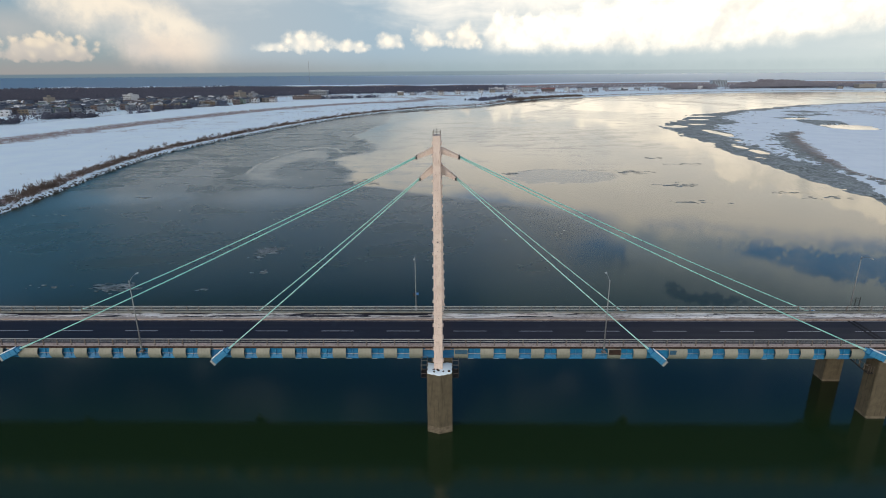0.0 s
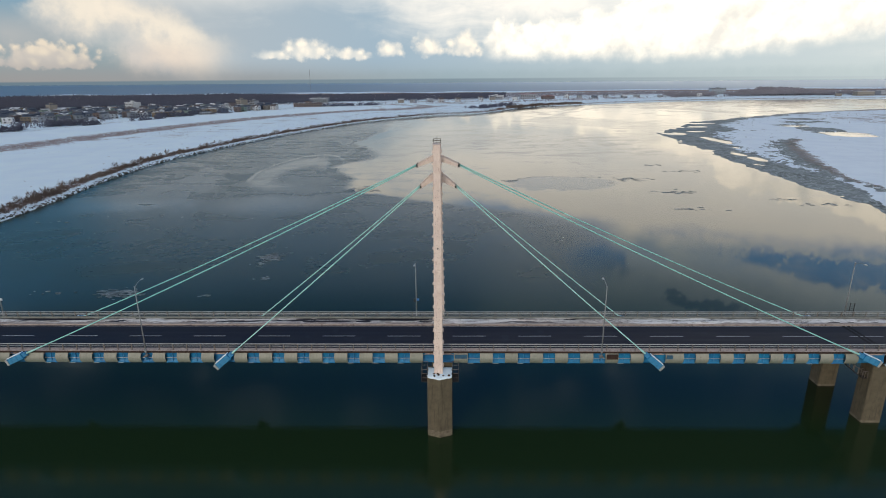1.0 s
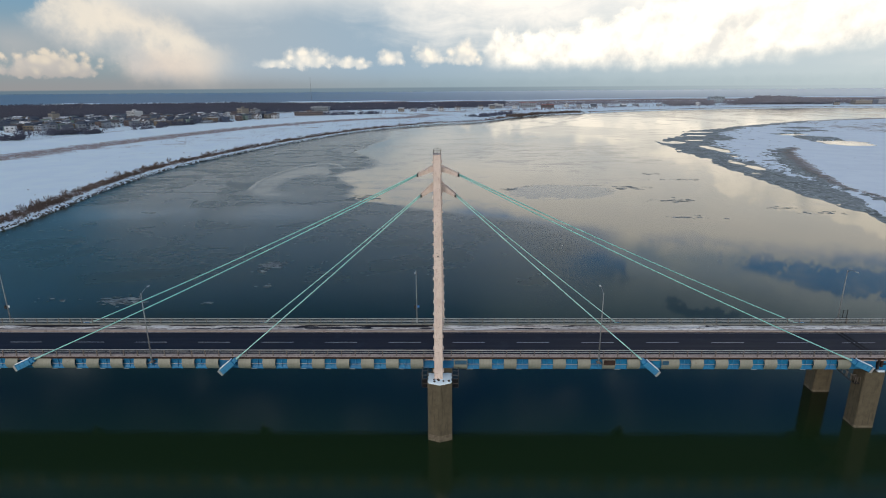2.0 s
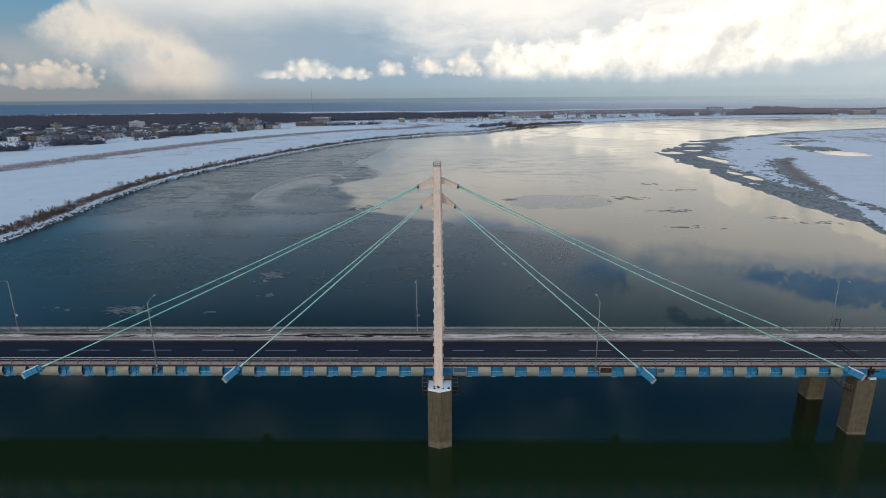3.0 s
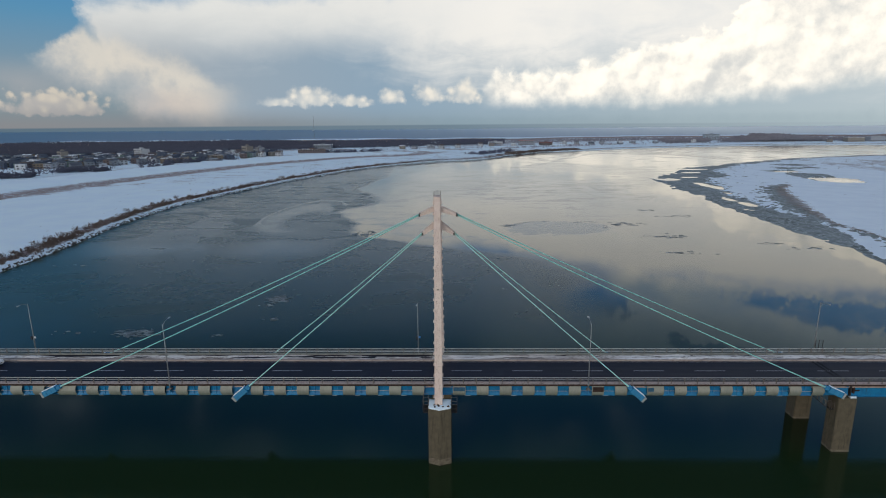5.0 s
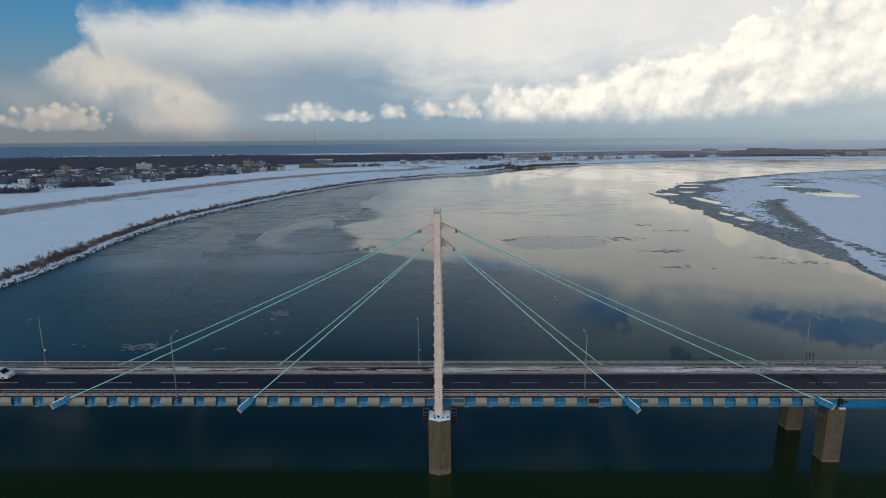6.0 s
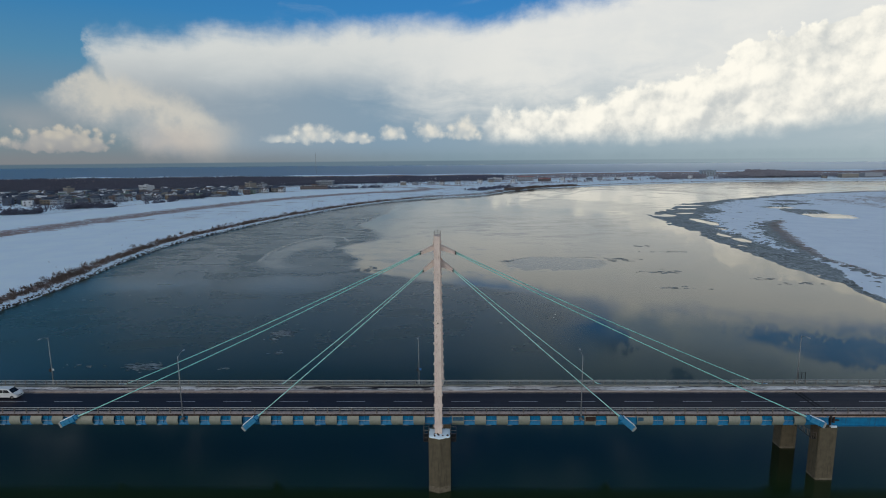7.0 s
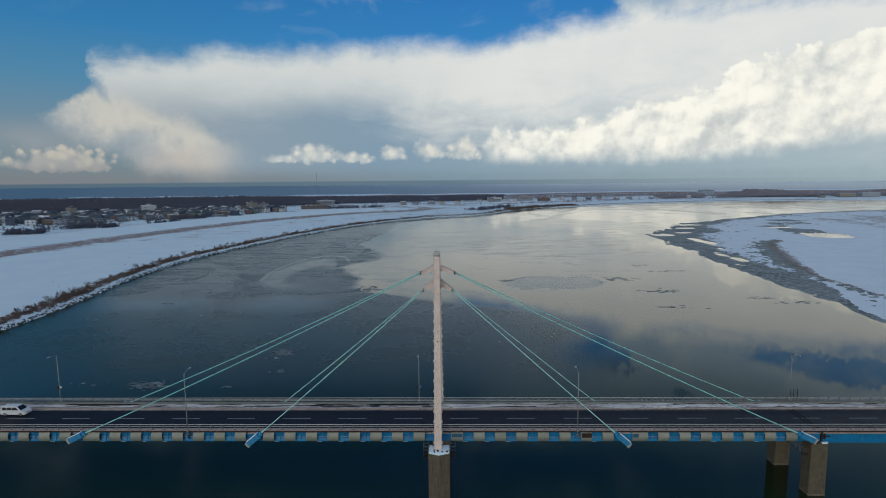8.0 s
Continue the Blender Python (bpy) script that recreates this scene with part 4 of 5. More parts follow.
# ---- piers ----
def column(name, label, poly, z1, cap=True, wet=1.0, flare=0.0, at=(0, 0, 0)):
    t = thing(name, label, "bridge pier", "bridge piers", at, world_parts=True)
    cx, cy = sum(p[0] for p in poly) / len(poly), sum(p[1] for p in poly) / len(poly)
    bm = bmesh.new()
    loft(bm, [[(x, y, z) for x, y in poly] for z in (wet, wet + 2.4, wet + 4.8, z1 - 0.05)] + [[(cx + (x - cx) * 0.985, cy + (y - cy) * 0.985, z1) for x, y in poly]])
    part("shaft", bm, CONCRETE, t)
    bm = bmesh.new()
    out = [(cx + (x - cx) * 1.012, cy + (y - cy) * 1.012) for x, y in poly]
    loft(bm, [[(x, y, z) for x, y in out] for z in (-4.0, wet)])
    part("waterline_band", bm, CONCRETE_WET, t, "pale frost-worn band at the waterline")
    return t, cx, cy


NOSE = [(-1.38, -0.6), (-1.38, -4.1), (0.35, -4.75), (2.12, -4.1), (2.12, -0.6)]
column("bridge_pier", "tall stained concrete pier carrying the pylon leg", NOSE, 9.3, at=(0.37, -2.5, 0))
far_nose = [(x, 2 * MID - y) for x, y in NOSE][::-1]
column("bridge_pier", "stained concrete pier carrying the far pylon leg", far_nose, 9.3, at=(0.37, 14.1, 0))


def snow_cap(poly, z, grow, name="snow_cap", label="snow lying on the pier head", holes=()):
    cx, cy = sum(p[0] for p in poly) / len(poly), sum(p[1] for p in poly) / len(poly)
    bm = bmesh.new()
    fine = []
    for (x0, y0), (x1, y1) in zip(poly, poly[1:] + poly[:1]):
        for i in range(5):
            fine.append((x0 + (x1 - x0) * i / 5, y0 + (y1 - y0) * i / 5))
    rings = []
    for f, h in ((1.0, 0.0), (0.99, 0.09), (0.90, 0.16), (0.5, 0.2)):
        rings.append([(cx + (x - cx) * f * grow * (1 + 0.03 * math.sin(9 * x + 5 * y)), cy + (y - cy) * f * grow * (1 + 0.03 * math.cos(7 * x + 3 * y)), z + h + 0.03 * math.sin(5 * x + 4 * y) * (h > 0)) for x, y in fine])
    loft(bm, rings)
    return tagged(part(name, bm, SNOW, None, smooth=True), label, "snow")


snow_cap([(-1.38, -1.2), (-1.38, -4.1), (0.35, -4.75), (2.12, -4.1), (2.12, -1.2)], 9.302, 0.98, label="snow lying round the pylon foot")
rng = random.Random(8)
for k in range(7):
    px, py, pr = rng.uniform(-1.0, 1.7), rng.uniform(-3.9, -3.3), rng.uniform(0.12, 0.24)
    bm = bmesh.new()
    ring = [(px + pr * (1.3 if j % 2 else 1.0) * math.cos(j * 1.047), py + pr * math.sin(j * 1.047)) for j in range(6)]
    loft(bm, [[(a, b, 9.4) for a, b in ring], [(px + (a - px) * 0.7, py + (b - py) * 0.7, 9.52 + pr * 0.6) for a, b in ring]])
    tagged(part("rubble_lump", bm, RUST), "dark rusty lump lying in the snow by the pylon foot", "debris", "rubble on the pier")

SIDE = [(62.95, -0.5), (63.1, -0.65), (65.72, -0.65), (66.05, -0.1), (66.05, 1.7), (65.72, 2.2), (63.3, 2.2), (62.95, 1.8)]
column("bridge_pier", "square weathered concrete pier with chamfered corners", SIDE, 9.28, wet=0.35, at=(64.5, 1.1, 0))
FAR = [(x + 0.1, y + 10.35) for x, y in SIDE]
column("bridge_pier", "square weathered concrete pier under the far edge", FAR, 9.28, wet=0.35, at=(64.5, 11.1, 0))
snow_cap([(64.7, -0.62), (65.66, -0.62), (65.98, -0.14), (64.7, 0.02)], 9.282, 0.95, label="snow lying on the pier top")


def gangway(x0, x1, y0, y1, z0, z1, label):
    """A small caged inspection platform of dark angle steel."""
    t = thing("inspection_platform", label, "platform", "inspection platforms", ((x0 + x1) / 2, (y0 + y1) / 2, z0), world_parts=True)
    part("floor_grate", made(box, x0, x1, y0, y1, z0, z0 + 0.08), DARK_STEEL, t)
    for x in (x0, x1):
        for y in (y0, y1):
            part("post", made(box, x - 0.04, x + 0.04, y - 0.04, y + 0.04, z0 + 0.08, z1), DARK_STEEL, t)
    for f in (0.35, 0.7, 1.0):
        z = z0 + (z1 - z0) * f
        bm = bmesh.new()
        for p, q in (((x0, y0), (x1, y0)), ((x1, y0), (x1, y1)), ((x1, y1), (x0, y1)), ((x0, y1), (x0, y0))):
            tube(bm, (*p, z), (*q, z), 0.03, 0.03, 5)
        part("rail", bm, GALV_WARM, t)
    return t


gangway(-2.25, -1.42, -3.0, -0.6, 8.0, 10.0, "dark steel inspection platform hung beside the pier head")
gangway(2.16, 3.05, -3.0, -0.6, 8.0, 10.0, "dark steel inspection platform hung beside the pier head")
walkw = thing("inspection_ramp", "grey steel ramp hanging below the girder beside the pier", "ramp", "", (61.6, 0.5, 8.4), world_parts=True)
bm = bmesh.new()
steps = ((59.6, 9.2), (62.2, 7.1), (62.92, 7.1))
loft(bm, [[(x, 0.9, z), (x, 0.1, z), (x, 0.1, z - 0.14), (x, 0.9, z - 0.14)] for x, z in steps])
part("tread", bm, DARK_STEEL, walkw)
for y in (0.1, 0.9):
    for x, zb in ((60.6, 8.39), (61.4, 7.75), (62.15, 7.14), (62.5, 7.1), (62.9, 7.1)):
        part("post", made(box, x - 0.035, x + 0.035, y - 0.035, y + 0.035, zb - 0.02, min(zb + 1.05, 9.3)), GALV_WARM, walkw)
    bm = bmesh.new()
    tube(bm, (60.4, y, 9.28), (62.15, y, 8.12), 0.035, 0.035, 6), tube(bm, (62.15, y, 8.12), (62.92, y, 8.12), 0.035, 0.035, 6)
    part("handrail", bm, GALV_WARM, walkw)


# ---- pylon ----
FOOT, HEAD = 9.3, 40.6
pylon = thing("pylon", "pale pink steel A-shaped pylon with rust specks", "pylon", "", (0.12, MID, FOOT), world_parts=True)


def leg_at(z, s):
    """Middle of a leg at height z; s: -1 for the near leg, 1 for the far one."""
    f = (z - FOOT) / (HEAD - FOOT)
    return 0.20 - 0.15 * f, MID + s * (8.3 - 7.55 * f), 0.61 - 0.09 * f, 0.85 - 0.1 * f


for s in (-1, 1):
    bm = bmesh.new()
    rings = []
    for z in np.linspace(FOOT, HEAD, 9):
        x, y, w, d = leg_at(z, s)
        c = 0.06
        rings.append([(x - w, y - d + c, z), (x - w + c, y - d, z), (x + w - c, y - d, z), (x + w, y - d + c, z), (x + w, y + d - c, z), (x + w - c, y + d, z), (x - w + c, y + d, z), (x - w, y + d - c, z)])
    loft(bm, rings)
    leg = part("leg", bm, PYLON, pylon)
    part("foot_plate", made(box, -0.75, 1.15, MID + s * 8.3 - 1.15, MID + s * 8.3 + 1.15, FOOT - 0.1, FOOT + 0.12, 0.03), RUST, leg, "rusty foot plate")
    lug = done(made(box, -0.09, 0.09, -0.34, 0.34, -0.12, 0.12, 0.02), "lug", PYLON)
    seam = bmesh.new()
    z = FOOT + 1.2
    while z < HEAD - 0.3:
        x, y, w, d = leg_at(z, s)
        for e in (-1, 1):
            piece("lug", lug, leg, (x + e * (w + 0.07), y - d * 0.35, z))
        z += 1.62
    for z in np.arange(FOOT + 5, HEAD - 3, 6.3):
        x, y, w, d = leg_at(z, s)
        box(seam, x - w - 0.015, x + w + 0.015, y - d - 0.015 - 0.03, y + d + 0.045, z - 0.05, z + 0.05)
    part("seam_band", seam, PYLON, leg)
    dots = bmesh.new()
    for z in np.arange(FOOT + 1, HEAD - 1, 0.41):
        x, y, w, d = leg_at(z, s)
        for e in (-0.22, 0.05, 0.22):
            if random.random() < 0.6:
                xx, zz = x + e + random.uniform(-0.03, 0.03), z + random.uniform(-0.1, 0.1)
                r = random.uniform(0.022, 0.042)
                tube(dots, (xx, y - d - 0.02 + 0.03, zz), (xx, y - d - 0.03, zz), r, r * 0.8, 6)
    if s < 0:
        part("bolt_head", dots, RUST, leg, "rusty bolt heads in rows")
    else:
        dots.free()
x, y, w, d = leg_at(24.7, -1)
part("vent_hole", made(tube, (x + 0.05, y - d + 0.02, 26.9), (x + 0.05, y - d - 0.09, 26.9), 0.11, 0.11, 10), DARK_STEEL, pylon, "dark round vent")
part("head_block", made(box, -0.50, 0.60, MID - 1.35, MID + 1.35, 37.9, HEAD + 0.05, 0.06), PYLON, pylon)
part("head_plate", made(box, -0.52, 0.62, MID - 1.3, MID + 1.3, HEAD + 0.05, HEAD + 0.11), PYLON, pylon)
bm = bmesh.new()
for x in (-0.46, 0.56):
    for y in (MID - 1.25, MID + 1.25):
        box(bm, x - 0.025, x + 0.025, y - 0.025, y + 0.025, HEAD + 0.11, HEAD + 0.72)
for z in (HEAD + 0.38, HEAD + 0.70):
    for p, q in (((-0.46, -1.25), (0.56, -1.25)), ((0.56, -1.25), (0.56, 1.25)), ((0.56, 1.25), (-0.46, 1.25)), ((-0.46, 1.25), (-0.46, -1.25))):
        tube(bm, (p[0], MID + p[1], z), (q[0], MID + q[1], z), 0.028, 0.028, 6)
part("top_railing", bm, GALV_WARM, pylon, "small railing on the pylon head")
part("lightning_rod", made(tube, (0.05, MID, HEAD + 0.13), (0.05, MID, HEAD + 1.3), 0.04, 0.015, 6), DARK_STEEL, pylon, "dark lightning rod")


def arm(side, level, s):
    """A tapered saddle arm on the pylon head."""
    x0, x1 = 0.5 * side + 0.05, (2.93 if level else 2.47) * side + 0.17
    z0, z1 = (38.7, 37.7) if level else (36.1, 34.7)
    h0, h1 = (0.38, 0.20) if level else (0.46, 0.22)
    y, w = MID + s * 0.62, 0.28
    slope = math.atan2(z0 - z1, abs(x1 - x0))
    ux, uz = math.sin(slope) * side, math.cos(slope)
    bm = bmesh.new()
    secs = []
    for f in (0.0, 0.15, 0.85, 1.0):
        x, z, h, v = x0 + (x1 - x0) * f, z0 + (z1 - z0) * f, h0 + (h1 - h0) * f, w * (1 - 0.25 * f)
        secs.append([(x + ux * h, y - v, z + uz * h), (x + ux * h, y + v, z + uz * h), (x - ux * h, y + v, z - uz * h), (x - ux * h, y - v, z - uz * h)])
    loft(bm, secs)
    a = part("saddle_arm", bm, PYLON, pylon)
    part("collar", made(box, x1 - 0.14, x1 + 0.14, y - 0.22, y + 0.22, z1 - 0.24, z1 + 0.24, 0.04), DARK_STEEL, a, "dark end collar")
    return (x1 + 0.1 * side, y, z1)


for side in (-1, 1):
    for level, ax in ((1, 62.1), (0, 31.2)):
        for s in (-1, 1):
            p = arm(side, level, s)
            q = ((ax - (1.5 if level else 1.05)) * side, MID + s * 6.55, 11.2)
            c = thing("stay_cable", "turquoise sheathed stay cable stretched from pylon to deck edge", "cable", "stay cables", p, world_parts=True)
            sag = 0.5 if level else 0.14
            line = [Vector(p).lerp(Vector(q), k / 16) - Vector((0, 0, 4 * sag * (k / 16) * (1 - k / 16))) for k in range(17)]
            part("sheath", made(bent, line, 0.082, 0.082), CABLE if level else CABLE_PALE, c, smooth=True)
            e = Vector(p).lerp(Vector(q), 0.965) - Vector((0, 0, 4 * sag * 0.965 * 0.035))
            part("lower_sleeve", made(tube, e, q, 0.13, 0.15, 10), CABLE_PALE, c, "paler lower sleeve", smooth=True)
            # the anchor box at the deck's edge, in line with the cable
            way = (Vector(q) - Vector(p)).normalized()
            t = thing("cable_anchorage", "blue steel anchor box with snow on its sloping lid", "anchorage", "cable anchorages", q, world_parts=False)
            run = math.hypot(way.x, way.z)
            turn = Matrix(((way.x / run, 0, -way.z / run * (1 if way.x > 0 else -1)), (0, 1, 0), (way.z / run, 0, abs(way.x) / run))).to_4x4()
            bm = bmesh.new()
            box(bm, 0.35, 3.05, -0.42, 0.42, -0.48, 0.40, 0.04)
            box(bm, -0.25, 0.5, -0.3, 0.3, -0.32, 0.30, 0.03)
            bm.transform(turn)
            body = part("housing", bm, BLUE_PALE, t)
            bm = made(box, 2.75, 3.14, -0.45, 0.45, -0.51, 0.43, 0.02)
            bm.transform(turn)
            part("end_plate", bm, GALV, t, "grey end plate")
            bm = bmesh.new()
            for k in (0.35, 1.2, 2.1, 2.7):
                box(bm, k - 0.04, k + 0.04, -0.46, 0.46, -0.52, 0.42)
            bm.transform(turn)
            part("rib", bm, BLUE, t, "stiffening ribs")
            bm = made(box, 0.3, 2.7, -0.44, 0.25, 0.424, 0.54, 0.03)
            bm.transform(turn)
            part("snow_lid", bm, SNOW, t, "snow on the lid")


# ---- street lamps ----
def street_lamp(x, y, z, top, face, label, sign=False, box_sign=False):
    t = thing("street_lamp", label, "street lamp", "street lamps", (x, y, z))
    h = top - z
    part("pole", made(tube, (0, 0, 0), (0, 0, h), 0.105, 0.06, 10), POLE, t, smooth=True)
    pts = [(0, 0, h - 0.45), (0, face * 0.3, h - 0.10), (0, face * 0.8, h + 0.16), (0, face * 1.35, h + 0.28), (0, face * 1.85, h + 0.30)]
    part("arm", made(bent, pts, 0.045, 0.035), POLE, t, smooth=True)
    bm = bmesh.new()
    bmesh.ops.create_uvsphere(bm, u_segments=12, v_segments=8, radius=1.0, matrix=Matrix.LocRotScale((0, face * 2.15, h + 0.29), None, (0.16, 0.40, 0.09)))
    head = part("lamp_head", bm, LAMP_GLASS, t, "pale rounded lamp head", smooth=True)
    part("base_plate", made(box, -0.2, 0.2, -0.2, 0.2, 0.0, 0.1, 0.02), POLE, t)
    part("hatch", made(box, -0.13, 0.13, -0.17, 0.0, 0.5, 1.1, 0.02), POLE, t)
    if sign:
        part("sign", made(box, 0.10, 0.46, -0.06, 0.0, 3.2, 3.6, 0.01), SIGN_WHITE if box_sign else SIGN_BLUE, t, "small sign plate")
        part("control_box", made(box, -0.42, -0.12, -0.2, 0.1, 3.0, 3.6, 0.02), DARK_STEEL, t, "dark control box")
    return t


for x in (-42.75, 23.72):
    street_lamp(x, -0.52, ROAD - 0.4, 21.7, 1, "grey steel street lamp bracketed to the deck edge")
    b = thing("lamp_bracket", "blue-grey steel lamp bracket on the deck edge", "bracket", "lamp brackets", (x, -0.5, ROAD - 0.4), world_parts=True)
    part("shelf", made(box, x - 0.3, x + 0.3, -0.9, -0.1, ROAD - 0.55, ROAD - 0.4, 0.02), GALV_WARM, b)
    part("gusset", made(box, x - 0.06, x + 0.06, -0.85, -0.1, ROAD - 1.1, ROAD - 0.552), BLUE_PALE, b)
for x, sign, big_sign in ((-73.55, True, True), (-3.8, True, False), (66.45, False, False)):
    street_lamp(x, 11.95, ROAD - 0.1, 20.95, -1, "grey steel street lamp behind the footway railing", sign, big_sign)
    b = thing("lamp_bracket", "concrete-coloured lamp seat behind the parapet", "bracket", "lamp brackets", (x, 11.95, ROAD - 0.3), world_parts=True)
    part("shelf", made(box, x - 0.35, x + 0.35, 11.752, 12.3, ROAD - 0.6, ROAD - 0.1, 0.02), KERB, b)

# dark access cage at the joint beside the far lamp
cage = thing("access_cage", "dark steel access cage and ladder behind the footway", "cage", "", (66.0, 12.0, ROAD), world_parts=True)
for x in np.arange(62.2, 69.4, 0.6):
    part("post", made(box, x - 0.04, x + 0.04, 11.77, 11.85, ROAD - 0.3, ROAD + 1.15), DARK_STEEL, cage)
for z in (0.55, 0.85, 1.12):
    part("rail", made(tube, (62.0, 11.81, ROAD + z), (69.3, 11.81, ROAD + z), 0.04, 0.04, 6), DARK_STEEL, cage)
part("floor_grate", made(box, 62.0, 69.4, 11.76, 12.9, ROAD - 0.4, ROAD - 0.3), DARK_STEEL, cage)
for x in (66.9, 67.5, 68.2):
    part("ladder_side", made(box, x - 0.035, x + 0.035, 12.4, 12.47, ROAD - 0.3, ROAD + 2.5), DARK_STEEL, cage)
for z in np.arange(0.3, 2.5, 0.4):
    part("rung", made(tube, (66.9, 12.43, ROAD + z), (68.2, 12.43, ROAD + z), 0.025, 0.025, 5), DARK_STEEL, cage)


# ---- the van ----
def van(x, y, z):
    t = thing("van", "white seven-seat van driving on the bridge road", "van", "", (x, y, z))
    bm = bmesh.new()
    side = [(-2.28, 0.30), (-2.33, 0.55), (-2.31, 1.04), (1.55, 1.06), (2.10, 0.93), (2.30, 0.74), (2.34, 0.45), (2.26, 0.28)]
    loft(bm, [[(px * 0.985, v * 0.99, pz) for px, pz in side] if abs(v) > 0.83 else [(px, v, pz) for px, pz in side] for v in (-0.85, -0.80, 0.80, 0.85)])
    part("body", bm, VAN_PAINT, t)
    z0, z1 = 1.045, 1.82
    bm = bmesh.new()
    rings = []
    for f, grow in ((0.0, 1.0), (0.9, 1.0), (1.0, 0.95)):
        xa, xb, yy = -2.30 + 0.18 * f, 1.62 - 0.92 * f, 0.84 - 0.13 * f
        xa, xb, yy = xa + (1 - grow) * 1.2, xb - (1 - grow) * 1.2, yy * grow
        rings.append([(xa, -yy, z0 + (z1 - z0) * f), (xb, -yy, z0 + (z1 - z0) * f), (xb, yy, z0 + (z1 - z0) * f), (xa, yy, z0 + (z1 - z0) * f)])
    loft(bm, rings)
    part("cabin", bm, VAN_PAINT, t)

    def on_side(x, f, s):
        return (x, s * (0.84 - 0.13 * f), z0 + (z1 - z0) * f)

    for s in (-1, 1):
        for a, b in ((-1.98, -1.18), (-1.1, -0.2), (-0.12, 0.62)):
            bm = bmesh.new()
            shift = 0.50 if b > 0.5 else 0.0
            ring = [on_side(a, 0.12, s), on_side(b + shift, 0.12, s), on_side(b, 0.78, s), on_side(a + 0.03, 0.78, s)]
            loft(bm, [[(p, q * 0.97, r) for p, q, r in ring], [(p, q + s * 0.015, r) for p, q, r in ring]])
            part("side_window", bm, VAN_GLASS, t, "dark tinted side window")
        part("door_handle", made(box, -0.25, -0.08, s * 0.845 - 0.02, s * 0.845 + 0.02, 0.95, 1.0), CHROME, t)
        part("mirror", made(box, 1.0, 1.16, min(s * 0.86, s * 1.02), max(s * 0.86, s * 1.02), 1.05, 1.22, 0.03), VAN_PAINT, t)
        part("headlight", made(box, 2.06, 2.31, min(s * 0.45, s * 0.8), max(s * 0.45, s * 0.8), 0.66, 0.84, 0.04), HEADLIGHT, t, "clear headlight")
        part("tail_light", made(box, -2.33, -2.2, min(s * 0.62, s * 0.82), max(s * 0.62, s * 0.82), 0.85, 1.3, 0.03), RUST, t, "dark red tail light")
    bm = bmesh.new()
    ring = [(1.62 - 0.92 * 0.84, -0.66, z0 + 0.775 * 0.84), (1.62 - 0.92 * 0.84, 0.66, z0 + 0.775 * 0.84), (1.62 - 0.92 * 0.08, 0.78, z0 + 0.775 * 0.08), (1.62 - 0.92 * 0.08, -0.78, z0 + 0.775 * 0.08)]
    loft(bm, [[(p - 0.03, q, r - 0.03) for p, q, r in ring], [(p + 0.02, q, r + 0.02) for p, q, r in ring]])
    part("windscreen", bm, VAN_GLASS, t, "dark windscreen")
    part("rear_window", made(box, -2.27, -2.14, -0.64, 0.64, 1.2, 1.6, 0.02), VAN_GLASS, t)
    part("grille", made(box, 2.3, 2.34, -0.4, 0.4, 0.45, 0.62, 0.01), DARK_STEEL, t)
    part("number_plate", made(box, 2.34, 2.355, -0.17, 0.17, 0.38, 0.5), SIGN_WHITE, t, "plain pale plate")
    for wx in (-1.42, 1.42):
        for s in (-1, 1):
            w = part("wheel", made(tube, (wx, s * 0.66, 0.31), (wx, s * 0.86, 0.31), 0.31, 0.31, 20), RUBBER, t)
            part("rim", made(tube, (wx, s * 0.80, 0.31), (wx, s * 0.875, 0.31), 0.19, 0.17, 14), CHROME, w)
    return t


van(-78.4, 6.9, ROAD)


# ---- river edge ----
rng = random.Random(11)
bm_v, bm_f = [], []
for i in range(110, 330):
    for k in range(9):
        x, y, z = ground_at(i + rng.random(), rng.uniform(-0.6, 1.6))
        s, a = rng.uniform(0.28, 0.5), rng.random() * 3
        base = len(bm_v)
        for q in (-1, 1):
            for j in range(5):
                u = a + j * 1.2566
                f = s * rng.uniform(0.75, 1.15) * (1 if q < 0 else 0.78)
                bm_v.append((x + f * math.cos(u), y + f * math.sin(u), 0.12 + z * 0.6 + q * 0.75 * s + 0.15))
        bm_f.append([base + j for j in range(5)][::-1])
        bm_f.append([base + 5 + j for j in range(5)])
        for j in range(5):
            bm_f.append([base + j, base + (j + 1) % 5, base + 5 + (j + 1) % 5, base + 5 + j])
tagged(new("armour_blocks", raw("armour_blocks", bm_v, bm_f, BLOCKS)), "dark snow-capped armour blocks along the water", "rock armour", kind="stuff")


def twigs(vs, fs, x, y, z, h, w, n, rng, fat=1.0):
    """A bare bush: thin upright slivers spread from one foot."""
    for _ in range(n):
        a, f = rng.random() * 6.283, rng.random()
        r = w * (0.15 + 0.85 * f)
        hh = h * rng.uniform(0.5, 1.0) * (1 - 0.6 * f * f)
        tx, ty = x + r * math.cos(a), y + r * math.sin(a)
        bx, by = x + r * 0.55 * math.cos(a), y + r * 0.55 * math.sin(a)
        s = ((0.015 + 0.02 * rng.random()) * w + 0.014) * fat
        b = a + rng.uniform(0.8, 2.2)
        k = len(vs)
        vs += [(bx - s * math.cos(b), by - s * math.sin(b), z), (bx + s * math.cos(b), by + s * math.sin(b), z), (tx + s * 0.6 * math.cos(b), ty + s * 0.6 * math.sin(b), z + hh * 0.7), (tx, ty, z + hh)]
        fs += [(k, k + 1, k + 2), (k, k + 2, k + 3)]


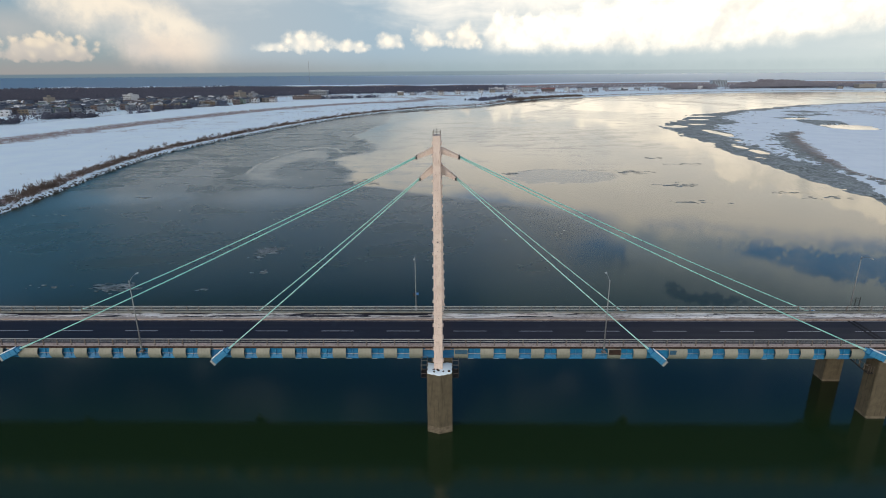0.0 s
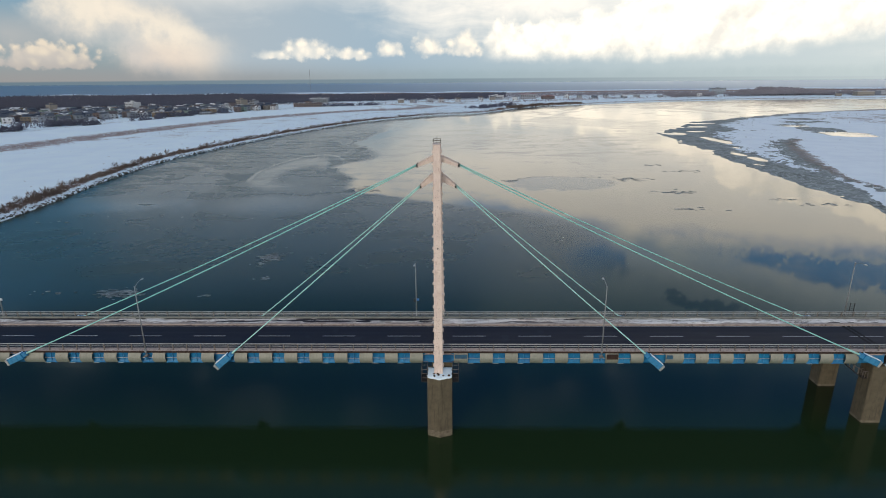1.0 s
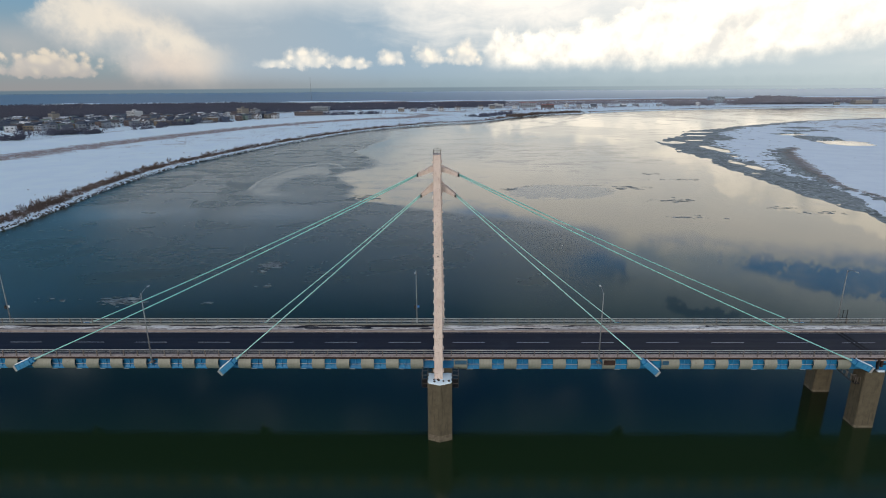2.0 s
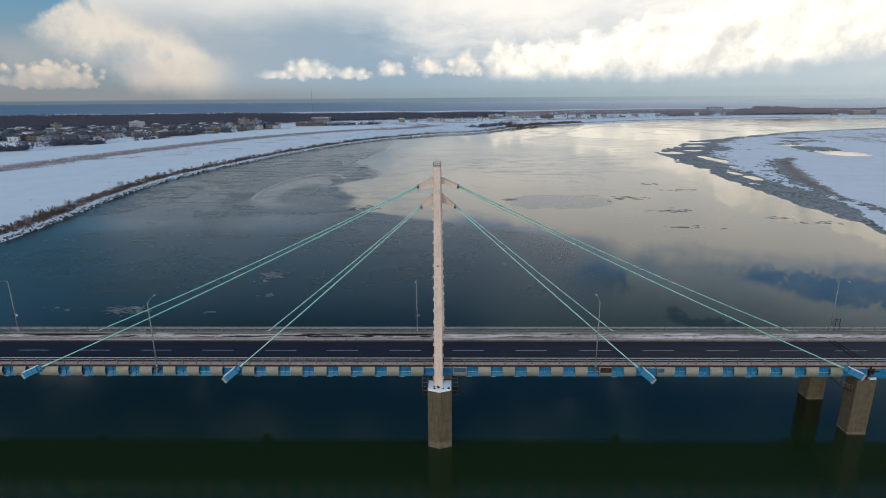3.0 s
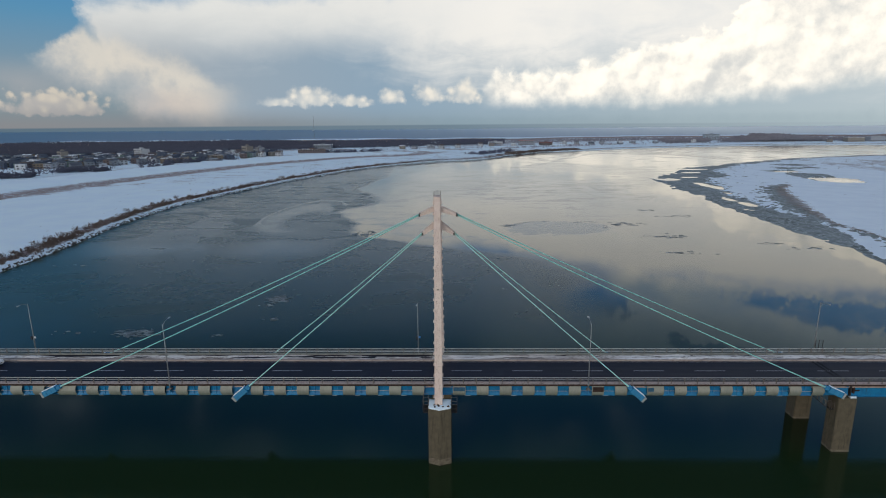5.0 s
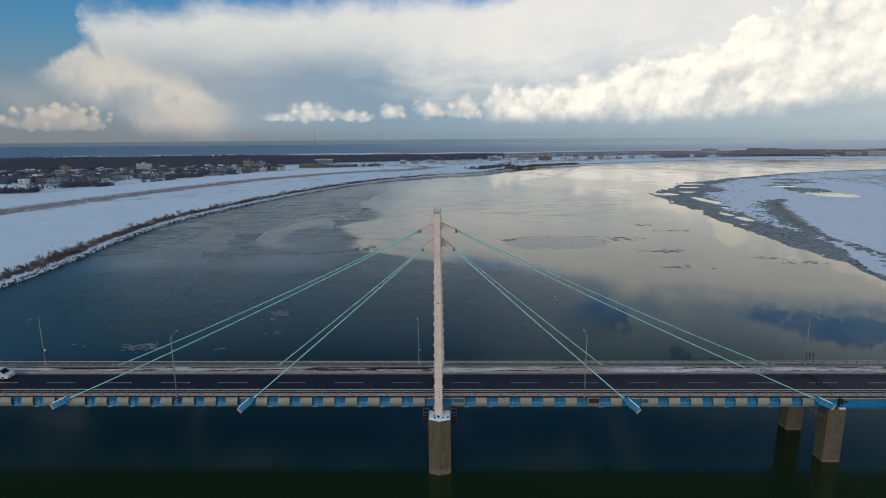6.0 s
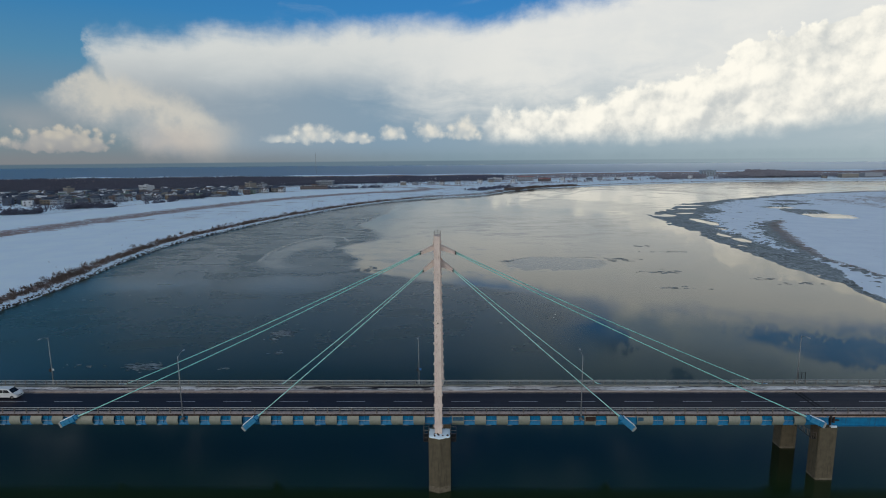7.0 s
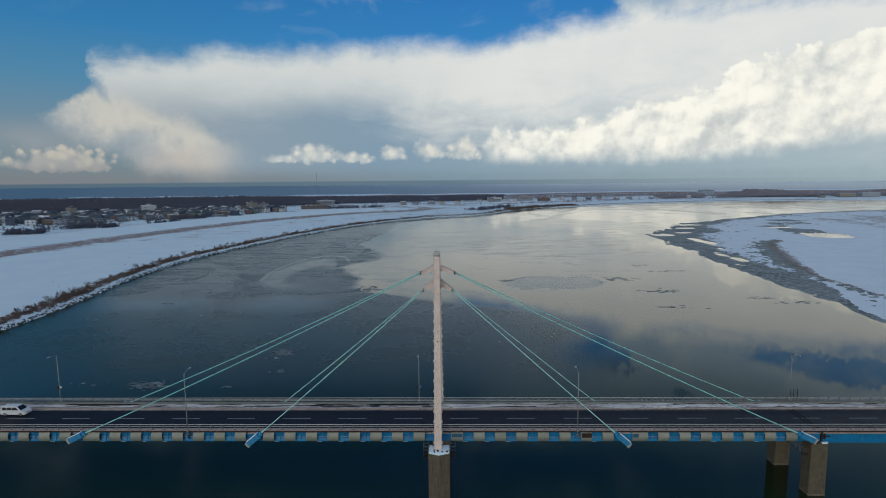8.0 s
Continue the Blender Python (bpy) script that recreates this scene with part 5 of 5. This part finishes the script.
def shrubs(name, label, rows, mat, seed, n=9, fat=1.0):
    rng = random.Random(seed)
    vs, fs = [], []
    for i0, i1, d0, d1, each, h0, h1, clump in rows:
        for i in range(i0, i1):
            for _ in range(each):
                ii, d = i + rng.random(), rng.uniform(d0, d1)
                x, y, z = ground_at(ii, d)
                x, y = x + rng.uniform(-2.5, 2.5), y + rng.uniform(-2.5, 2.5)
                dense = 0.5 + 0.5 * noise.noise(Vector((x * 0.06, y * 0.06, 0)))
                if rng.random() > dense * clump:
                    continue
                h = rng.uniform(h0, h1) * (0.55 + 0.8 * dense * rng.random())
                twigs(vs, fs, x, y, z - 0.1, h, h * 0.75, n, rng, fat)
    return tagged(new(name, raw(name, vs, fs, mat)), label, "shrubs", kind="stuff")


shrubs("bank_shrubs", "bare brown shrubs along the water's edge",
       [(120, 175, 3.6, 9, 24, 0.9, 2.6, 1.5), (175, 260, 3.6, 9, 24, 0.9, 2.4, 1.5), (120, 260, 7, 14, 3, 2.0, 3.8, 0.8), (260, 305, 3, 16, 10, 1.6, 3.4, 1.0), (305, 345, 1, 22, 30, 2.5, 5.0, 1.2), (345, 470, 1, 8, 7, 1.2, 2.6, 0.9)], SHRUB, 21, 30, 0.8)
shrubs("dry_reeds", "dry pale reeds and scrub on the snowy flood plain",
       [(140, 285, 136, 154, 12, 0.6, 1.3, 1.3), (200, 290, 22, 125, 9, 0.5, 1.3, 0.6), (290, 340, 20, 140, 6, 0.8, 2.0, 0.7), (150, 200, 16, 40, 1, 0.6, 1.6, 0.5)], REED, 22, 8, 2.2)
shrubs("reddish_scrub", "patches of reddish dry scrub in the snow of the flood plain",
       [(196, 262, 30, 120, 60, 0.25, 0.7, 0.55), (262, 300, 16, 110, 22, 0.4, 1.2, 0.6), (176, 200, 60, 120, 14, 0.25, 0.6, 0.4), (225, 300, 11, 30, 6, 0.6, 1.4, 0.6)], SCRUB, 23, 12, 2.4)


# reeds on the belt of the sandbar, and dry scrub beyond the pool
rng = random.Random(29)
vs, fs = [], []
line = spline(REEDS, 1.5)
for x, y in line[np.searchsorted(line[:, 1], 160):]:
    w = float(np.interp(y, [60, 166, 203, 227, 256, 300, 356, 390], [1.5, 1.5, 2.2, 3.5, 6, 7, 6, 3]))
    for _ in range(5):
        px, py = x + rng.gauss(w * 0.6, w * 0.5), y + rng.gauss(0, 1.5)
        h = rng.uniform(0.4, 1.1)
        twigs(vs, fs, px, py, 0.3, h, h * 0.8, 7, rng, 2.0)
for _ in range(500):
    px, py = rng.gauss(530, 50), rng.gauss(590, 55)
    h = rng.uniform(0.6, 1.5)
    twigs(vs, fs, px, py, 0.4, h, h * 1.1, 6, rng, 3.0)
tagged(new("sandbar_reeds", raw("sandbar_reeds", vs, fs, REED)), "dry brown reeds standing on the snowy sandbar", "reeds", kind="stuff")


# ---- woods ----
def woods(name, label, patches, mat, seed, wide=0.0, leaves=14):
    """Bare trees, each a trunk and a ragged crown of slivers; wide ones are bushes."""
    rng = random.Random(seed)
    vs, fs = [], []
    for line_a, line_b, count, h0, h1 in patches:
        for _ in range(count):
            f, g = rng.random() * (len(line_a) - 1), rng.random() ** 1.3
            i, r = int(f), f - int(f)
            ax = [line_a[i][q] + (line_a[i + 1][q] - line_a[i][q]) * r for q in (0, 1)]
            bx = [line_b[i][q] + (line_b[i + 1][q] - line_b[i][q]) * r for q in (0, 1)]
            x, y = ax[0] + (bx[0] - ax[0]) * g, ax[1] + (bx[1] - ax[1]) * g
            z = max(height_at(x, y), 1.0) if HEIGHTS else 4.0
            h = rng.uniform(h0, h1) * (0.9 + 0.25 * noise.noise(Vector((x * 0.01, y * 0.01, 0))))
            k = len(vs)
            vs += [(x - 0.3, y, z - 0.5), (x + 0.3, y, z - 0.5), (x, y, z + h * 0.6)]
            fs.append((k, k + 1, k + 2))
            w = h * (rng.uniform(0.30, 0.46) + wide)
            for _ in range(leaves):
                a, e = rng.random() * 6.283, rng.random()
                cx, cy, cz = x + w * e * math.cos(a), y + w * e * math.sin(a), z + h * rng.uniform(0.25 - 0.4 * wide, 0.92 - 0.45 * e * e)
                s, u = h * rng.uniform(0.09, 0.19), h * rng.uniform(0.07, 0.14)
                b = rng.uniform(-0.7, 0.7)
                k = len(vs)
                vs += [(cx - s * math.cos(b), cy - s * math.sin(b), cz - u * 0.3), (cx + s * math.cos(b), cy + s * math.sin(b), cz - u * 0.2), (cx + s * 0.5 * math.cos(b), cy, cz + u * 0.7), (cx - s * 0.3 * math.cos(b), cy + s * 0.4, cz + u)]
                fs += [(k, k + 1, k + 2), (k, k + 2, k + 3)]
    return tagged(new(name, raw(name, vs, fs, mat)), label, "woods", kind="stuff")


HEIGHTS = True
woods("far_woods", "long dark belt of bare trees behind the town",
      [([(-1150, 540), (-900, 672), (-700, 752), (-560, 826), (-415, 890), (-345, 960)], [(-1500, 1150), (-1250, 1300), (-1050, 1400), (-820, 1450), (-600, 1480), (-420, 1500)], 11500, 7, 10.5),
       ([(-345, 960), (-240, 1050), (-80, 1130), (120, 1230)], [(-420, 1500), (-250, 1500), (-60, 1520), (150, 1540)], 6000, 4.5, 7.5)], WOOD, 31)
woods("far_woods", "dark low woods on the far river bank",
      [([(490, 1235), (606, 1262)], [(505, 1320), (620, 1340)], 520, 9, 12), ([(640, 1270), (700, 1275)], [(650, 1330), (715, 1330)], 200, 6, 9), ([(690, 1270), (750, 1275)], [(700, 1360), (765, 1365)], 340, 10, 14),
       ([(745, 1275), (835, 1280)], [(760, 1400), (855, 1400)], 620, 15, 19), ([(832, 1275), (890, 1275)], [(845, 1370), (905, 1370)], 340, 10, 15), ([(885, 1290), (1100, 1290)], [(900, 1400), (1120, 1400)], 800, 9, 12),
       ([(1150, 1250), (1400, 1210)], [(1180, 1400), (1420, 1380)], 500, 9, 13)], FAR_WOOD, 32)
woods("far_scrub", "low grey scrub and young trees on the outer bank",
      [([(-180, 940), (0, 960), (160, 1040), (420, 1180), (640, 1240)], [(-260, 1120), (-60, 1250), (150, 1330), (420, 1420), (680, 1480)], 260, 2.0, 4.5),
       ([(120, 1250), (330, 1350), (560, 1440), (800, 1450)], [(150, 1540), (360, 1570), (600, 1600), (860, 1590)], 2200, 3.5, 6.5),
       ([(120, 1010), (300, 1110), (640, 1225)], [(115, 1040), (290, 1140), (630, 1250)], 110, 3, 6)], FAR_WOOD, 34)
woods("roadside_thickets", "dark thickets between town and levee",
      [([(-425, 432), (-398, 448)], [(-431, 442), (-404, 458)], 46, 4.5, 6.5), ([(-408, 496), (-384, 512)], [(-416, 508), (-392, 524)], 60, 5.5, 8), ([(-378, 506), (-366, 514)], [(-384, 514), (-372, 522)], 24, 5, 7.5), ([(-352, 566), (-330, 590)], [(-360, 576), (-338, 600)], 26, 3, 5), ([(-360, 628), (-330, 655)], [(-370, 640), (-340, 668)], 30, 4, 7), ([(-210, 870), (-120, 900)], [(-220, 885), (-130, 925)], 60, 4, 7),
       ([(-450, 400), (-290, 690)], [(-640, 690), (-400, 830)], 200, 4, 7), ([(40, 800), (110, 900)], [(20, 830), (90, 930)], 90, 4, 7)], WOOD, 33, 0.35, 26)


# ---- the town ----
def house_kind(w, d, h, roof, wall_mat, roof_mat, seed):
    """One kind of house: walls, roof, windows and a door."""
    rng = random.Random(seed)
    t = thing("house", "", "house", "town houses", (0, 0, -500))
    part("wall", made(box, -w / 2, w / 2, -d / 2, d / 2, -1.0, h), wall_mat, t)
    bm = bmesh.new()
    o = 0.45
    if roof == "gable":
        r = d * 0.32
        loft(bm, [[(x, -d / 2 - o, h - 0.12), (x, 0, h + r), (x, d / 2 + o, h - 0.12), (x, d / 2 + o, h + 0.1), (x, 0, h + r + 0.3), (x, -d / 2 - o, h + 0.1)] for x in (-w / 2 - o, w / 2 + o)])
        gb = bmesh.new()
        loft(gb, [[(x, -d / 2, h), (x, d / 2, h), (x, 0, h + r - 0.05)] for x in (-w / 2, w / 2)])
        part("gable", gb, wall_mat, t)
    elif roof == "shed":
        loft(bm, [[(x, -d / 2 - o, h), (x, d / 2 + o, h + 1.3), (x, d / 2 + o, h + 1.6), (x, -d / 2 - o, h + 0.25)] for x in (-w / 2 - o, w / 2 + o)])
        gb = bmesh.new()
        loft(gb, [[(x, -d / 2, h), (x, d / 2, h), (x, d / 2, h + 1.25), (x, -d / 2, h + 0.06)] for x in (-w / 2, w / 2)])
        part("gable", gb, wall_mat, t)
    else:
        box(bm, -w / 2 - 0.2, w / 2 + 0.2, -d / 2 - 0.2, d / 2 + 0.2, h, h + 0.35)
    part("roof", bm, roof_mat, t)
    floors = max(1, int(h / 2.8))
    for f in range(floors):
        n = max(2, int(w / 3.2))
        for k in range(n):
            if rng.random() < 0.8:
                x = -w / 2 + w * (k + 0.5) / n
                part("window", made(box, x - 0.85, x + 0.85, -d / 2 - 0.06, -d / 2 + 0.02, 0.9 + f * 2.8, 2.2 + f * 2.8), PANE, t)
        part("window", made(box, w / 2 - 0.02, w / 2 + 0.06, -0.9, 0.9, 0.9 + f * 2.8, 2.1 + f * 2.8), PANE, t)
    part("door", made(box, w * 0.3, w * 0.3 + 0.95, -d / 2 - 0.07, -d / 2 + 0.02, 0.0, 2.05), RUST, t)
    return t


WALLS = [house_wall("white siding", (0.54, 0.57, 0.61)), house_wall("grey siding", (0.19, 0.22, 0.26)), house_wall("beige siding", (0.29, 0.27, 0.245)), house_wall("navy siding", (0.07, 0.095, 0.15)),
         house_wall("brown siding", (0.15, 0.12, 0.12)), house_wall("pale grey siding", (0.34, 0.37, 0.42)), house_wall("ochre siding", (0.23, 0.18, 0.135)), house_wall("green siding", (0.20, 0.27, 0.24))]
ROOFS = [roof_snow("snowy dark roof", (0.075, 0.09, 0.12), 0.40), roof_snow("half-bare dark roof", (0.06, 0.075, 0.105), 0.22), roof_snow("snowy brown roof", (0.095, 0.08, 0.085), 0.32)]
RED_ROOF = roof_snow("red roof", (0.30, 0.06, 0.05), 0.35)
KINDS = [
    (9.5, 8, 6.8, "flat", 0, 0, "white two-storey house with a snowy flat roof"), (10, 8, 6.6, "flat", 1, 1, "grey two-storey house with a dark flat roof"),
    (11, 8.5, 6.2, "shed", 2, 0, "beige house with a sloping snowy roof"), (9, 8, 6.8, "shed", 3, 1, "dark blue house with a sloping half-bare roof"),
    (10, 8.5, 5.8, "shed", 5, 0, "pale grey house with a sloping snowy roof"), (9, 9, 6.6, "flat", 4, 2, "brown two-storey house with a snowy flat roof"),
    (12, 8, 3.4, "gable", 1, 0, "low grey house under a snowy gable"), (10, 9, 6.2, "flat", 6, 0, "ochre house with a snowy flat roof"),
    (9, 8, 5.8, "gable", 0, 2, "white house with a brown snowy gable roof"), (13, 9, 3.6, "flat", 5, 1, "low pale grey shed with a dark flat roof"),
    (8.5, 8, 6.4, "shed", 1, 1, "grey house with a steep dark roof"), (8, 8, 6.6, "flat", 7, 1, "pale green two-storey house with a dark roof"), (9, 7.5, 6.0, "gable", 3, 1, "dark blue house with a dark gable roof")]
kinds = [house_kind(w, d, h, r, WALLS[a], ROOFS[b], 40 + i) for i, (w, d, h, r, a, b, _) in enumerate(KINDS)]
for ob, kd in zip(kinds, KINDS):
    tagged(ob, kd[6])
FRONT = [(-500, 530), (-455, 565), (-425, 590), (-400, 615), (-345, 660), (-262, 800)]
REAR = [(-790, 700), (-720, 725), (-640, 765), (-545, 805), (-400, 868), (-330, 910)]
rng = random.Random(77)
placed, used_kind = [], set()


def settle(k, x, y, turn):
    z = height_at(x, y)
    if k not in used_kind:
        used_kind.add(k)
        kinds[k].matrix_basis = pose(x, y, z, 0, 0, turn)
    else:
        copy_thing(kinds[k], pose(x, y, z, 0, 0, turn))
    placed.append((x, y))


tries = 0
while len(placed) < 320 and tries < 6000:
    tries += 1
    f, g = rng.random() * 5, rng.random()
    i, r = int(f), f - int(f)
    x = (FRONT[i][0] * (1 - r) + FRONT[i + 1][0] * r) * (1 - g) + (REAR[i][0] * (1 - r) + REAR[i + 1][0] * r) * g
    y = (FRONT[i][1] * (1 - r) + FRONT[i + 1][1] * r) * (1 - g) + (REAR[i][1] * (1 - r) + REAR[i + 1][1] * r) * g
    if any((x - a) ** 2 + (y - b) ** 2 < 11.6 ** 2 for a, b in placed):
        continue
    settle(rng.randrange(len(kinds)), x, y, rng.choice((-38, -38, 52, 20, -10)) + rng.uniform(-4, 4))
# hamlet on the outer bend and houses by the far bank
for x, y in ((-95, 1010), (-72, 1020), (-40, 985), (-20, 1000), (12, 1040), (60, 1120), (85, 1130), (100, 1150), (130, 1110), (250, 1190), (280, 1200), (310, 1190), (340, 1215), (380, 1210), (420, 1250), (470, 1240),
             (520, 1260), (560, 1250), (860, 1230), (1080, 1240), (1120, 1250)):
    settle(rng.choice((0, 2, 4, 6, 8, 9)), x, y, rng.uniform(-30, 30))


def block(name, label, x, y, w, d, h, wall_mat, roof_mat, turn, seed):
    """A larger building with rows of windows."""
    t = thing(name, label, "building", "large buildings", (x, y, height_at(x, y)))
    t.rotation_euler = (0, 0, radians(turn))
    part("wall", made(box, -w / 2, w / 2, -d / 2, d / 2, -1, h), wall_mat, t)
    part("roof", made(box, -w / 2 - 0.3, w / 2 + 0.3, -d / 2 - 0.3, d / 2 + 0.3, h, h + 0.5), roof_mat, t)
    part("stair_head", made(box, -w * 0.1, w * 0.1, -2, 2, h + 0.5, h + 2.6), wall_mat, t)
    for f in range(max(1, int(h / 3)) if name != "factory" else 1):
        for k in range(int(w / 4)):
            cx = -w / 2 + 2 + k * 4
            part("window", made(box, cx - 1.2, cx + 1.2, -d / 2 - 0.07, -d / 2 + 0.02, 1.0 + 3 * f, 2.5 + 3 * f), PANE, t)
    return t


block("apartment_block", "white apartment block with a snowy roof", -470, 770, 24, 12, 13, WALLS[0], ROOFS[0], -35, 1)
block("apartment_block", "beige apartment block among the houses", -585, 760, 15, 10, 11, WALLS[2], ROOFS[1], -35, 2)
block("apartment_block", "beige grey block at the edge of town", -330, 830, 14, 12, 14, WALLS[2], ROOFS[0], -35, 3)
block("apartment_block", "grey block at the edge of town", -312, 835, 12, 10, 12, WALLS[5], ROOFS[0], -35, 4)
block("warehouse", "long low brown warehouse beside the levee", -238, 880, 46, 16, 6, WALLS[4], ROOFS[2], 12, 5)
block("warehouse", "long grey warehouse before the woods", -255, 1040, 34, 18, 8, WALLS[1], ROOFS[0], 0, 6)
block("hall", "white hall on the far bank", 95, 1165, 30, 14, 8, WALLS[0], ROOFS[0], 5, 7)
block("hall", "hall with a red roof on the far bank", 165, 1185, 34, 16, 10, WALLS[5], RED_ROOF, 5, 8)
block("hall", "low hall with a red roof on the far bank", 205, 1165, 26, 14, 6, WALLS[4], RED_ROOF, 5, 9)
block("hall", "pale blue-grey hall behind the far woods", 668, 1400, 36, 16, 15, house_wall("blue-grey cladding", (0.36, 0.42, 0.48)), ROOFS[0], 0, 12)
block("factory", "pale factory hall on the far bank", 930, 1252, 38, 16, 9, WALLS[2], WALLS[0], 0, 10)
block("factory", "large white-roofed factory hall on the far bank", 990, 1262, 42, 18, 10, WALLS[5], WALLS[0], 0, 11)

# radio mast
mast = thing("radio_mast", "thin grey lattice radio mast behind the woods", "mast", "", (-455, 1870, 0), world_parts=True)
for dx_, dy_ in ((-0.8, -0.5), (0.8, -0.5), (0, 0.9)):
    part("chord", made(tube, (-455 + dx_, 1790 + dy_, 0), (-455 + dx_ * 0.5, 1790 + dy_ * 0.5, 78), 0.22, 0.16, 5), POLE, mast)
bm = bmesh.new()
for z in np.arange(3, 76, 3.0):
    f = 1 - 0.5 * z / 78
    p = [(-455 + a * f, 1790 + b * f, z + (k % 2) * 1.5) for k, (a, b) in enumerate(((-0.8, -0.5), (0.8, -0.5), (0, 0.9)))]
    for a, b in zip(p, p[1:] + p[:1]):
        tube(bm, a, b, 0.10, 0.10, 4)
part("lattice", bm, POLE, mast)
